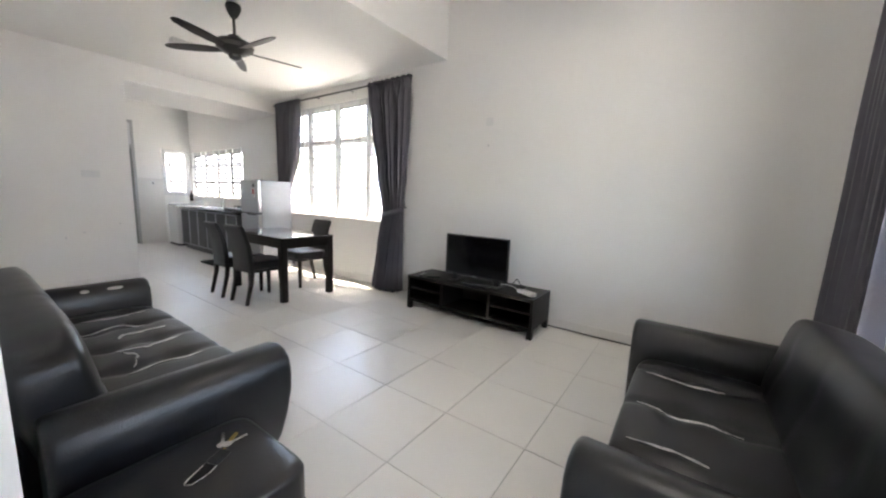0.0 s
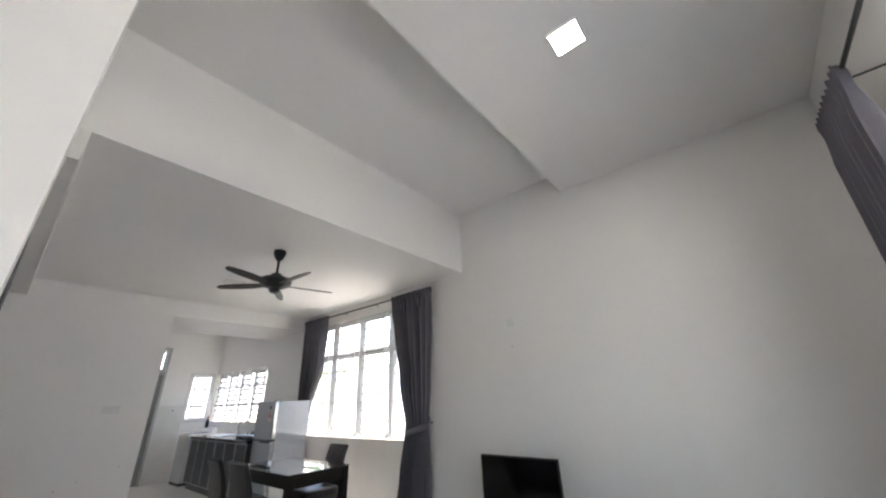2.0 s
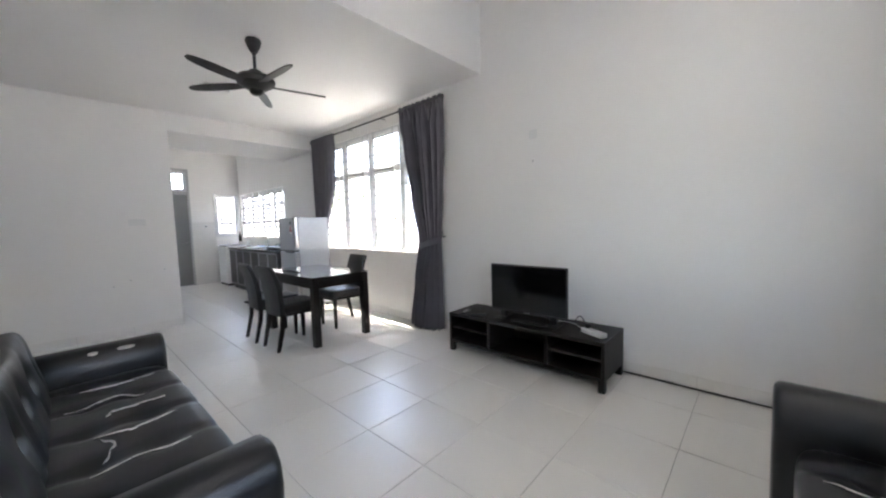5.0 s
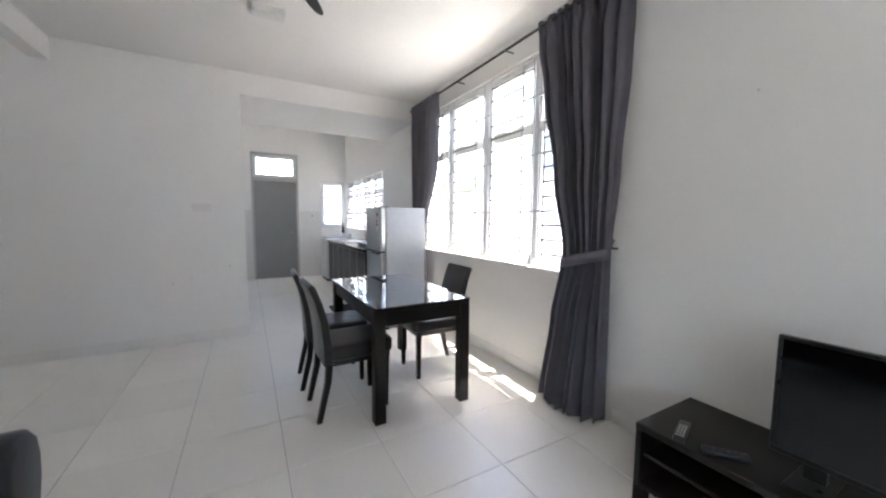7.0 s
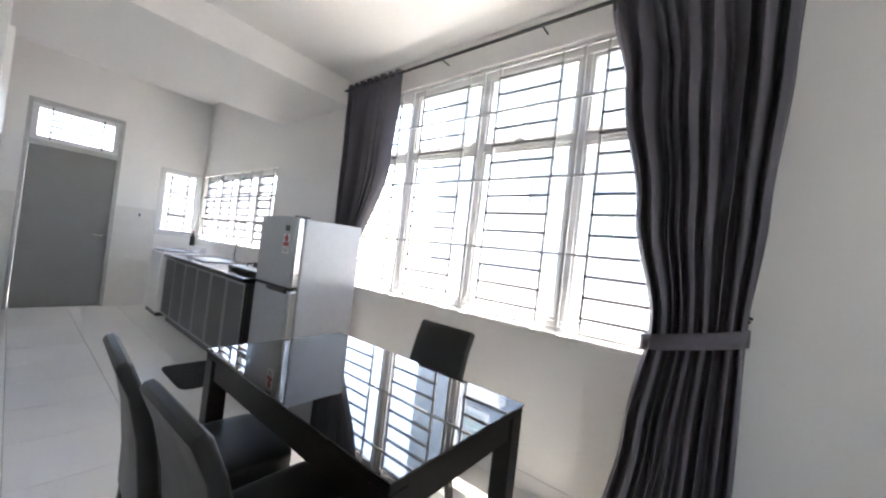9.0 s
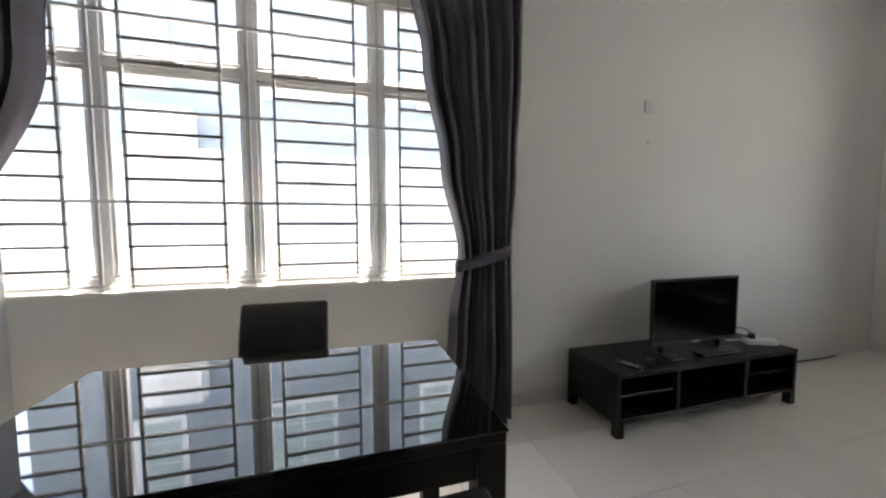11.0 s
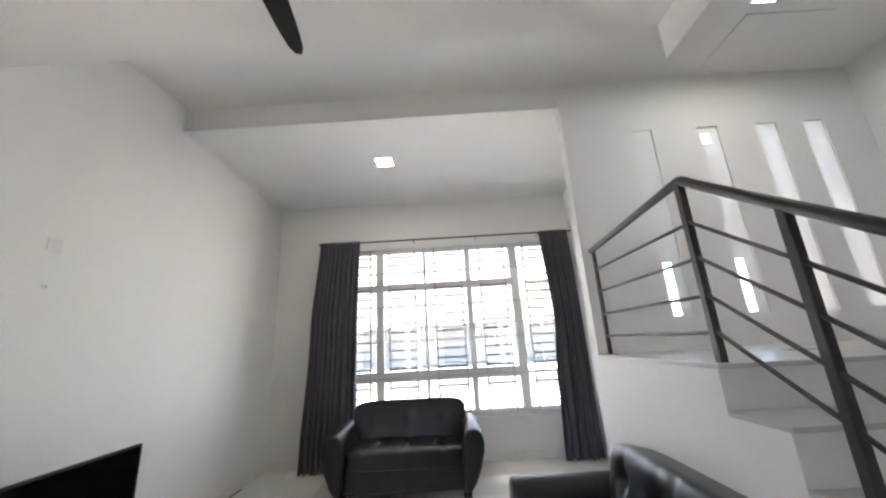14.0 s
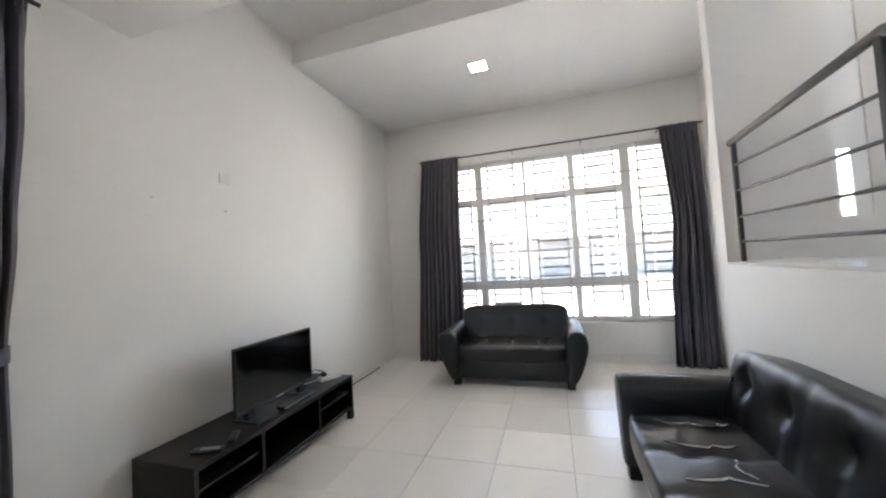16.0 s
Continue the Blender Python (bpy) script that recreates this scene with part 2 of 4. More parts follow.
def pad(bm, sx, sy, sz, power=5.0, cuts=14, dents=(), depth=0.02, m=None, crease=False):
    """A stuffed block with rounded edges; dents are (x, y) on its upper face."""
    vs = bmesh.ops.create_cube(bm, size=2.0)["verts"]
    bmesh.ops.subdivide_edges(bm, edges=bm.edges[:], cuts=cuts, use_grid_fill=True)
    for v in bm.verts:
        p = v.co
        n = (abs(p.x) ** power + abs(p.y) ** power + abs(p.z) ** power) ** (1 / power)
        q = p / n
        w = Vector((q.x * sx / 2, q.y * sy / 2, q.z * sz / 2))
        if q.z > 0:
            for dx, dy in dents:
                w.z -= depth * math.exp(-((w.x - dx) ** 2 + (w.y - dy) ** 2) / 0.0042)
                if crease:
                    w.z -= 0.4 * depth * math.exp(-((w.y - dy) ** 2) / 0.0012) * (1.0 if w.x > dx else math.exp(-((w.x - dx) ** 2) / 0.02))
                else:
                    w.z -= 0.30 * depth * math.exp(-((w.y - dy) ** 2) / 0.0007)
        v.co = w
    if m is not None:
        bmesh.ops.transform(bm, matrix=m, verts=bm.verts[:])
    return bm


def part(name, bm, material, parent=None, label="", smooth=False):
    me = bpy.data.meshes.new(name)
    bmesh.ops.recalc_face_normals(bm, faces=bm.faces[:])
    if smooth:
        for f in bm.faces:
            f.smooth = True
    bm.to_mesh(me)
    bm.free()
    me.materials.append(material)
    ob = new(name, me)
    if smooth:
        me.set_sharp_from_angle(angle=radians(40))
    if parent is not None:
        ob.parent = parent
    if label:
        tagged(ob, label)
    return ob


def thing(name, label, category, m=None, group="", kind=""):
    ob = new(name)
    ob.empty_display_size = 0.1
    if m is not None:
        ob.matrix_basis = m
    return tagged(ob, label, category, group, kind)


def setting(name, bm, material, label, category):
    return tagged(part(name, bm, material), label, category, kind="structure")


def B():
    return bmesh.new()


def holed(bm, axis, c0, c1, u0, u1, z0, z1, holes):
    """A wall between c0 and c1 on its own axis, over u and z, with (u0, u1, z0, z1) openings."""
    us = sorted({u0, u1, *(h[0] for h in holes), *(h[1] for h in holes)})
    for a, b in zip(us, us[1:]):
        cuts = sorted((h[2], h[3]) for h in holes if h[0] <= a and h[1] >= b)
        z = z0
        for lo, hi in cuts + [(z1, z1)]:
            if lo > z + 1e-4:
                if axis == "x":
                    box(bm, c0, c1, a, b, z, lo)
                else:
                    box(bm, a, b, c0, c1, z, lo)
            z = hi
    return bm


# ---- plan ----
DIN_Z, SLOT_Z, FRONT_Z, KIT_Z = 2.83, 3.65, 3.42, 3.30
LAND_Y, SLOT_Y, DIN_Y, PART_Y, BACK_Y = 2.03, 2.00, 3.40, 6.97, 10.85
STAIR_X, SIDE_X, ALC_X = -3.458, -6.10, -4.12
PART_X = -2.045

# side wall with the television
b = holed(B(), "x", 0.0, 0.15, -0.15, BACK_Y + 0.15, -0.1, 3.9, [(4.08, 6.80, 0.92, 2.60), (8.30, 10.80, 1.09, 2.10)])
setting("wall_east", b, PAINT, "white painted plaster wall behind the television", "wall")
# front wall
b = holed(B(), "y", -0.15, 0.0, ALC_X - 0.15, 0.0, -0.1, 3.9, [(-3.95, -1.03, 0.50, 2.74)])
setting("wall_front", b, PAINT, "white painted front wall round the large window", "wall")
b = box(B(), ALC_X - 0.15, ALC_X, 0.0, 1.6, -0.1, 3.9)
box(b, ALC_X + 0.08, ALC_X + 0.11, 1.601, 1.949, -0.1, 3.9)
box(b, ALC_X, ALC_X + 0.08, 1.6, 1.63, -0.1, 3.9)
setting("wall_entrance", b, PAINT, "plain white wall beside the entrance corner", "wall")
# wall at the stair landing with four tall slots
SLOTS = [-4.145, -4.72, -5.235, -5.645]
b = holed(B(), "y", LAND_Y - 0.10, LAND_Y, SIDE_X, STAIR_X, -0.1, 5.2, [(x - 0.09, x + 0.09, 1.49, 3.12) for x in reversed(SLOTS)])
landing_wall = setting("wall_landing", b, PAINT, "white wall at the stair landing with four tall narrow slots", "wall")
for x in SLOTS:
    cut = [(x - 0.01, x + 0.06, 1.51, 1.93)] if x in SLOTS[:2] else []
    # small hole stands in for a bright spot high in this slot
    if x == SLOTS[1]:
        cut.append((x - 0.02, x + 0.06, 2.96, 3.06))
    # the sheet is assumed, added so the slots glow paler than the wall
    part("slot_back", holed(B(), "y", LAND_Y - 0.030, LAND_Y - 0.016, x - 0.09, x + 0.09, 1.49, 3.12, cut), SLOTGLOW, landing_wall, "assumed translucent pale panel that brightens the slot")
b = box(B(), SIDE_X - 0.15, SIDE_X, LAND_Y - 0.1, PART_Y + 0.15, -0.1, 5.2)
setting("wall_west", b, PAINT, "plain white side wall beyond the stairs", "wall")
# cross wall with the kitchen opening
# the high opening is unseen, added to let daylight down the stairwell
b = holed(B(), "y", PART_Y, PART_Y + 0.15, SIDE_X, PART_X, -0.1, 5.2, [(-5.20, -4.50, 3.95, 4.80)])
setting("wall_partition", b, PAINT, "white partition wall beside the kitchen opening", "wall")
b = box(B(), PART_X - 0.05, 0.0, PART_Y + 0.002, 8.25, 2.595, 3.9)
setting("beam_kitchen", b, PAINT, "deep white beam over the kitchen opening", "beam")
b = box(B(), PART_X - 0.15, PART_X - 0.05, PART_Y + 0.15, BACK_Y, -0.1, 3.9)
setting("wall_kitchen", b, PAINT, "white kitchen side wall", "wall")
b = holed(B(), "y", BACK_Y, BACK_Y + 0.15, PART_X - 0.15, 0.0, -0.1, 3.9, [(-1.93, -1.03, 0.0, 2.65), (-0.57, -0.03, 1.09, 2.12)])
setting("wall_back", b, PAINT, "white back wall of the kitchen", "wall")
# beam beside the stairs
b = box(B(), STAIR_X - 0.13, STAIR_X, DIN_Y, PART_Y, 2.635, 2.83)
setting("beam_stairs", b, PAINT, "white downstand beam beside the stairwell", "beam")
# ceilings
b = box(B(), STAIR_X - 0.12, 0.0, DIN_Y, PART_Y, DIN_Z, 3.9)
setting("ceiling_dining", b, CEIL, "flat white dining ceiling", "ceiling")
b = box(B(), ALC_X, 0.0, 0.0, SLOT_Y, FRONT_Z, 3.9)
setting("ceiling_front", b, CEIL, "flat white ceiling by the front window", "ceiling")
b = box(B(), STAIR_X, 0.0, SLOT_Y, DIN_Y, SLOT_Z, 3.9)
setting("ceiling_recess", b, CEIL, "raised white ceiling strip between two beams", "ceiling")
b = box(B(), SIDE_X, STAIR_X, LAND_Y, DIN_Y, SLOT_Z, 3.9)
setting("ceiling_stairs", b, CEIL, "white ceiling over the stair landing", "ceiling")
# unseen upper hall, assumed, into which the stairwell opens; daylight enters through it
b = box(B(), STAIR_X - 0.12, STAIR_X, DIN_Y, PART_Y, 3.9, 5.2)
box(b, SIDE_X, STAIR_X - 0.12, DIN_Y - 0.15, DIN_Y, 3.9, 5.2)
setting("wall_upper_hall", b, PAINT, "plain white walls of an assumed, unseen upper hall over the stairwell", "wall")
b = box(B(), PART_X - 0.15, 0.0, 8.25, BACK_Y, KIT_Z, 3.9)
setting("ceiling_kitchen", b, CEIL, "white kitchen ceiling", "ceiling")
# roof slab that keeps the sky out
b = box(B(), ALC_X - 0.2, 0.25, -0.3, LAND_Y - 0.1, 3.9, 4.0)
box(b, STAIR_X, 0.25, LAND_Y - 0.1, BACK_Y + 0.3, 3.9, 4.0)
box(b, PART_X - 0.3, STAIR_X, PART_Y + 0.15, BACK_Y + 0.3, 3.9, 4.0)
box(b, SIDE_X - 0.3, STAIR_X, LAND_Y - 0.2, PART_Y + 0.3, 5.2, 5.3)
setting("roof_slab", b, CONCRETE, "plain concrete slab over the rooms", "roof")

# floor
b = box(B(), SIDE_X - 0.15, 0.15, -0.15, BACK_Y + 0.15, -0.12, -0.004)
floor = setting("floor", b, GROUT, "pale ivory porcelain tiled floor with dark joints", "floor")

# skirting
def skirting(label, axis, c, u0, u1):
    """Skirting tiles half a metre long on a mortar bed; c is the wall's face, on the room's side of which they stand."""
    s = 1 if c[1] > c[0] else -1
    lo, hi = sorted(c)
    bed = B()
    if axis == "x":
        box(bed, lo, hi, u0, u1, 0.0, 0.096)
    else:
        box(bed, u0, u1, lo, hi, 0.0, 0.096)
    base = setting("baseboard", bed, GROUT, label, "skirting")
    n = max(1, round((u1 - u0) / 0.5))
    w = (u1 - u0) / n
    for k in range(n):
        a, e = u0 + w * k + 0.001, u0 + w * (k + 1) - 0.001
        t = B()
        f0, f1 = sorted((c[1], c[1] + s * 0.007))
        if axis == "x":
            box(t, f0, f1, a, e, 0.001, 0.099, 0.0015)
        else:
            box(t, a, e, f0, f1, 0.001, 0.099, 0.0015)
        part("skirting_tile", t, SKIRT, base)
    return base


skirting("low tiled skirting along the television wall", "x", (-0.0005, -0.005), 0.02, 10.8)
skirting("low tiled skirting along the partition", "y", (PART_Y - 0.0005, PART_Y - 0.005), SIDE_X + 0.01, PART_X)
skirting("low tiled skirting under the front window", "y", (0.0005, 0.005), ALC_X + 0.01, -0.02)

# ---- windows ----
def pane_window(name, axis, c, u_edges, z0, z1, transoms, label, skip=(), bar=0.058, deep=0.07, half={}, thick={}, sash=0.022):
    """An aluminium window: outer frame, mullions, transoms and one pane in each field."""
    w = thing(name, label, "window", kind="structure")

    def bx(bm, u0, u1, za, zb, d0, d1, bev=0.003):
        if axis == "x":
            box(bm, c + d0, c + d1, u0, u1, za, zb, bev)
        else:
            box(bm, u0, u1, c - d1, c - d0, za, zb, bev)
        return bm
    u0, u1 = u_edges[0], u_edges[-1]
    f = B()
    bx(f, u0, u1, z0, z0 + bar, 0, deep)
    bx(f, u0, u1, z1 - bar, z1, 0, deep)
    bx(f, u0, u0 + bar, z0 + bar, z1 - bar, 0, deep)
    bx(f, u1 - bar, u1, z0 + bar, z1 - bar, 0, deep)
    part("window_frame", f, ALU, w, "white powder-coated aluminium frame")
    for u in u_edges[1:-1]:
        h = half.get(u, 0.034)
        part("mullion", bx(B(), u - h, u + h, z0 + bar, z1 - bar, 0.004, deep - 0.004), ALU, w)
    for i, (a, bb) in enumerate(zip(u_edges, u_edges[1:])):
        a2 = a + (bar if i == 0 else half.get(a, 0.034) - 0.004)
        b2 = bb - (bar if i == len(u_edges) - 2 else half.get(bb, 0.034) - 0.004)
        zs = [z0 + bar]
        for tz in transoms:
            if i in skip:
                continue
            h = thick.get(tz, 0.03)
            part("transom", bx(B(), a2, b2, tz - h, tz + h, 0.006, deep - 0.006), ALU, w)
            zs += [tz - h, tz + h]
        zs.append(z1 - bar)
        for za, zb in zip(zs[::2], zs[1::2]):
            s = B()
            t = sash
            bx(s, a2, b2, za, za + t, 0.015, 0.05)
            bx(s, a2, b2, zb - t, zb, 0.015, 0.05)
            bx(s, a2, a2 + t, za + t, zb - t, 0.015, 0.05)
            bx(s, b2 - t, b2, za + t, zb - t, 0.015, 0.05)
            part("sash", s, ALU, w)
            p = part("pane", bx(B(), a2 + t, b2 - t, za + t, zb - t, 0.030, 0.036, 0), GLASS, w, "clear glass pane")
            p.visible_shadow = False
    return w


def grille(name, axis, c, ups, shorts, longs, bays, u0, u1, z0, z1, label, r=0.007, paint=None):
    """A burglar grille: uprights, full bars, and short bars in the bays."""
    g = thing(name, label, "window grille")
    paint = paint or GRILLE

    def line(ua, za, ub, zb, rr):
        bm = B()
        if axis == "x":
            box(bm, c - rr, c + rr, min(ua, ub) - rr, max(ua, ub) + rr, min(za, zb) - rr, max(za, zb) + rr)
        else:
            box(bm, min(ua, ub) - rr, max(ua, ub) + rr, c - rr, c + rr, min(za, zb) - rr, max(za, zb) + rr)
        return bm
    for u in ups:
        part("upright", line(u, z0, u, z1, r * 0.8), paint, g)
    # short bars are a darker grey than the uprights
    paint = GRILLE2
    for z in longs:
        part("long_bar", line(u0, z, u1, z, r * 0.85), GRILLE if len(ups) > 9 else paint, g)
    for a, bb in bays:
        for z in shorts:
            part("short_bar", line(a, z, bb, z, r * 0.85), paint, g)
    return g


MUL = [4.08, 4.764, 5.449, 6.135, 6.80]
pane_window("window_1", "x", 0.055, MUL, 0.92, 2.60, [2.06], "white aluminium side window with casements and top vents")
ups = [u + d for u in MUL for d in (-0.13, 0.0, 0.13) if 4.08 < u + d < 6.80]
bays = [(a + 0.13, bb - 0.13) for a, bb in zip(MUL, MUL[1:])]
longs = [0.94, 1.365, 1.82, 2.28, 2.585]
shorts = [z + 0.1145 * k for z in (0.91, 1.365, 1.82, 2.28) for k in (1, 2, 3) if z + 0.1145 * k < 2.53]
grille("window_grille", "x", 0.028, ups, shorts, longs, bays, 4.09, 6.79, 0.93, 2.59, "steel burglar grille with pale uprights and darker short bars inside the side window", r=0.0092)
b = box(B(), -0.018, 0.05, 4.05, 6.83, 0.895, 0.918, 0.003)
setting("sill_1", b, PAINT, "narrow white sill under the side window", "window sill")

FW = [-3.95, -3.295, -2.65, -2.04, -1.408, -1.03]
pane_window("window_2", "y", -0.055, FW, 0.50, 2.74, [1.01, 2.185], "large white aluminium front window in fixed and opening lights", skip=(0,),
            half={-3.295: 0.05, -2.65: 0.030, -2.04: 0.011, -1.408: 0.045}, thick={1.01: 0.052, 2.185: 0.04}, sash=0.012)
fb = [(-3.85, -3.43), (-3.156, -2.815), (-2.552, -2.18), (-1.905, -1.55), (-1.29, -1.09)]
fz = [0.648 + 0.1155 * i for i in range(18)]
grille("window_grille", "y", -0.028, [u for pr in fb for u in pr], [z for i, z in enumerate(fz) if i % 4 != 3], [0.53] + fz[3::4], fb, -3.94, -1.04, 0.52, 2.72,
       "thin steel burglar grille with pale uprights and darker short bars inside the front window", r=0.0130)
b = box(B(), -3.98, -1.0, -0.05, 0.018, 0.475, 0.498, 0.003)
setting("sill_2", b, PAINT, "narrow white sill under the front window", "window sill")

KW = [8.30, 8.925, 9.55, 10.175, 10.80]
pane_window("window_3", "x", 0.055, KW, 1.09, 2.10, [], "white aluminium casement window over the kitchen counter")
kb = [(a + 0.14, bb - 0.14) for a, bb in zip(KW, KW[1:])]
grille("window_grille", "x", 0.028, [u for pr in kb for u in pr], [1.2 + 0.1 * i for i in range(9)], [1.42, 1.76], kb, 8.31, 10.79, 1.10, 2.09,
       "pale steel grille inside the kitchen side window", r=0.0145)
pane_window("window_4", "y", 10.905, [-0.57, -0.03], 1.09, 2.12, [], "narrow white aluminium window in the kitchen corner")
grille("window_grille", "y", 10.87, [-0.42, -0.20], [1.2 + 0.1 * i for i in range(9)], [1.42, 1.76], [(-0.42, -0.20)], -0.56, -0.04, 1.10, 2.11,
       "pale steel grille inside the kitchen corner window", r=0.0145)

# latches on the side window's vents
for y in (4.42, 5.10, 5.78, 6.46):
    lt = B()
    box(lt, -0.012, 0.02, -0.045, 0.045, -0.008, 0.008, 0.003)
    box(lt, -0.03, -0.010, -0.010, 0.06, -0.006, 0.006, 0.002)
    ob = part("window_latch", lt, ALU)
    ob.location = (0.040, y, 2.065)
    tagged(ob, "small white latch handle on the window vent", "window latch", "window latches")

# kitchen door with its transom light
d = thing("door_1", "closed grey flush door with a grilled light above", "door", pose(-1.48, BACK_Y, 0), kind="structure")
f = B()
for x0, x1, z0, z1 in ((-0.45, -0.41, 0.0, 2.65), (0.41, 0.45, 0.0, 2.65), (-0.41, 0.41, 2.60, 2.65), (-0.41, 0.41, 2.08, 2.14)):
    box(f, x0, x1, -0.01, 0.12, z0, z1, 0.003)
part("door_frame", f, mat("frame_grey", (0.48, 0.48, 0.47), 0.4), d, "pale grey door frame")
part("door_leaf", box(B(), -0.408, 0.408, 0.02, 0.06, 0.008, 2.078, 0.003), GREYDOOR, d)
hd = B()
rod(hd, (0.345, 0.02, 1.0), (0.345, -0.035, 1.0), 0.022, 16)
rod(hd, (0.345, -0.04, 1.0), (0.26, -0.04, 1.0), 0.009)
part("door_handle", hd, CHROME, d, "small steel lever handle", smooth=True)
f = B()
for x0, x1, z0, z1 in ((-0.41, -0.35, 2.14, 2.60), (0.35, 0.41, 2.14, 2.60), (-0.35, 0.35, 2.54, 2.60), (-0.35, 0.35, 2.14, 2.20)):
    box(f, x0, x1, 0.03, 0.08, z0, z1, 0.003)
part("transom_frame", f, ALU, d, "white frame of the transom light")
tp = part("pane", box(B(), -0.35, 0.35, 0.052, 0.058, 2.20, 2.54), GLASS, d)
tp.visible_shadow = False
for x in (-0.24, 0.24):
    part("upright", box(B(), x - 0.009, x + 0.009, 0.012, 0.026, 2.16, 2.58), GRILLE2, d)
for z in (2.26, 2.34, 2.42, 2.50):
    part("short_bar", box(B(), -0.24, 0.24, 0.013, 0.025, z - 0.014, z + 0.014), GRILLE2, d)


# ---- curtains ----
def curtain(name, axis, c, prof, ztop, zbot, pleats, label, seed, tie=None, flare=0.0):
    """Hanging pleated cloth; prof gives (height, edge, edge) down the drop."""
    rnd = random.Random(seed)
    top = thing(name, label, "curtain", group="grey curtains")
    bm = B()
    nu, nv = pleats * 14, 60
    # folds of uneven width and depth
    cut = [0.0]
    for _ in range(pleats):
        cut.append(cut[-1] + rnd.uniform(0.55, 1.45))
    cut = [w / cut[-1] for w in cut]
    deep = [rnd.uniform(0.55, 1.25) for _ in range(pleats + 1)]
    ph = [rnd.uniform(-1, 1) for _ in range(pleats + 1)]
    rows = []
    for j in range(nv + 1):
        z = ztop + (zbot - ztop) * j / nv
        for (za, a0, a1), (zb, b0, b1) in zip(prof, prof[1:]):
            if zb <= z <= za:
                t = (za - z) / (za - zb)
                s = t * t * (3 - 2 * t)
                e0, e1 = a0 + (b0 - a0) * s, a1 + (b1 - a1) * s
                break
        amp = min(0.056, 0.46 * abs(e1 - e0) / pleats + 0.016)
        fall = min(1.0, max(0.0, (ztop - z - 0.07) / 0.22))
        row = []
        for i in range(nu + 1):
            u = i / nu
            k = next(q for q in range(pleats) if u <= cut[q + 1] + 1e-9)
            f = (u - cut[k]) / (cut[k + 1] - cut[k])
            a = 2 * math.pi * (f + 0.10 * ph[k] * math.sin(1.4 * z + 3 * ph[k + 1]))
            side = math.sin(math.pi * f) ** 2
            d1 = deep[k] * (1 + 0.3 * ph[k] * math.sin(1.1 * (ztop - z) + k))
            wave = (math.copysign(abs(math.cos(a)) ** 0.62, math.cos(a)) * d1 * side + math.cos(a) * (1 - side) * 0.8)
            wave += 0.22 * math.sin(2 * a + 2 * ph[k] + 0.8 * z) * side
            tape = 0.016 * math.cos(6 * math.pi * f + ph[k]) * math.exp(-((ztop - z - 0.04) / 0.07) ** 2) + 0.016 * math.cos(2 * math.pi * f)
            dd = amp * wave * fall + tape * (1 - 0.8 * fall)
            if tie and z < tie[0]:
                dd -= flare * math.sin(math.pi * u) ** 0.7 * math.sin(min(1.0, (tie[0] - z) / 0.9) * 1.57)
            sway = 0.16 / pleats * math.sin(a + 2.0 * ph[k] + z * 1.3) * side * fall
            uu = e0 + (e1 - e0) * (u + sway)
            z2 = z + 0.010 * math.sin(k * 2.1 + a) if j == nv else z + (0.009 * math.cos(6 * math.pi * f + ph[k]) if j == 0 else 0.0)
            row.append(bm.verts.new((c + dd, uu, z2) if axis == "x" else (uu, c + dd, z2)))
        rows.append(row)
    for r0, r1 in zip(rows, rows[1:]):
        for i in range(nu):
            bm.faces.new((r0[i], r0[i + 1], r1[i + 1], r1[i]))
    ob = part("drape", bm, CURTAIN, top, smooth=True)
    sd = ob.modifiers.new("cloth", "SOLIDIFY")
    sd.thickness = 0.004
    if tie:
        tz, t0, t1, slope = tie
        tb = B()
        pts = 16
        ring_a, ring_b = [], []
        for k in range(pts):
            a = 2 * math.pi * k / pts
            u = (t0 + t1) / 2 + (t1 - t0) / 2 * math.cos(a)
            dx = 0.058 * math.sin(a)
            zz = tz + slope * math.cos(a)
            ring_a.append(tb.verts.new((c + dx, u, zz - 0.035)))
            ring_b.append(tb.verts.new((c + dx, u, zz + 0.035)))
        for k in range(pts):
            tb.faces.new((ring_a[k], ring_a[(k + 1) % pts], ring_b[(k + 1) % pts], ring_b[k]))
        tt = part("tie_band", tb, CURTAIN, top, "matching cloth tie band", smooth=True)
        sd = tt.modifiers.new("cloth", "SOLIDIFY")
        sd.thickness = 0.006
    return top


curtain("curtain", "x", -0.095, [(2.75, 3.87, 4.62), (2.2, 3.885, 4.51), (1.6, 3.92, 4.405), (1.08, 3.955, 4.30), (0.6, 3.95, 4.36), (0.0, 3.95, 4.44)], 2.735, 0.012, 9,
        "dark grey pleated curtain tied back beside the side window", 3, tie=(1.04, 3.945, 4.325, -0.05), flare=0.10)
curtain("curtain", "x", -0.095, [(2.75, 6.19, 6.90), (2.0, 6.24, 6.87), (1.08, 6.55, 6.83), (0.6, 6.50, 6.84), (0.0, 6.45, 6.86)], 2.735, 0.012, 8,
        "dark grey pleated curtain tied back behind the fridge", 7, tie=(1.04, 6.54, 6.845, 0.05), flare=0.06)
curtain("curtain", "y", 0.19, [(2.86, -1.20, -0.66), (1.6, -1.16, -0.57), (0.0, -1.14, -0.49)], 2.815, 0.012, 9,
        "dark grey floor-length curtain hanging straight at the front window", 11)
curtain("curtain", "y", 0.175, [(2.86, -4.02, -3.63), (1.7, -4.04, -3.69), (0.8, -4.05, -3.63), (0.0, -4.06, -3.61)], 2.815, 0.012, 8,
        "dark grey floor-length curtain beside the stair wall", 15)

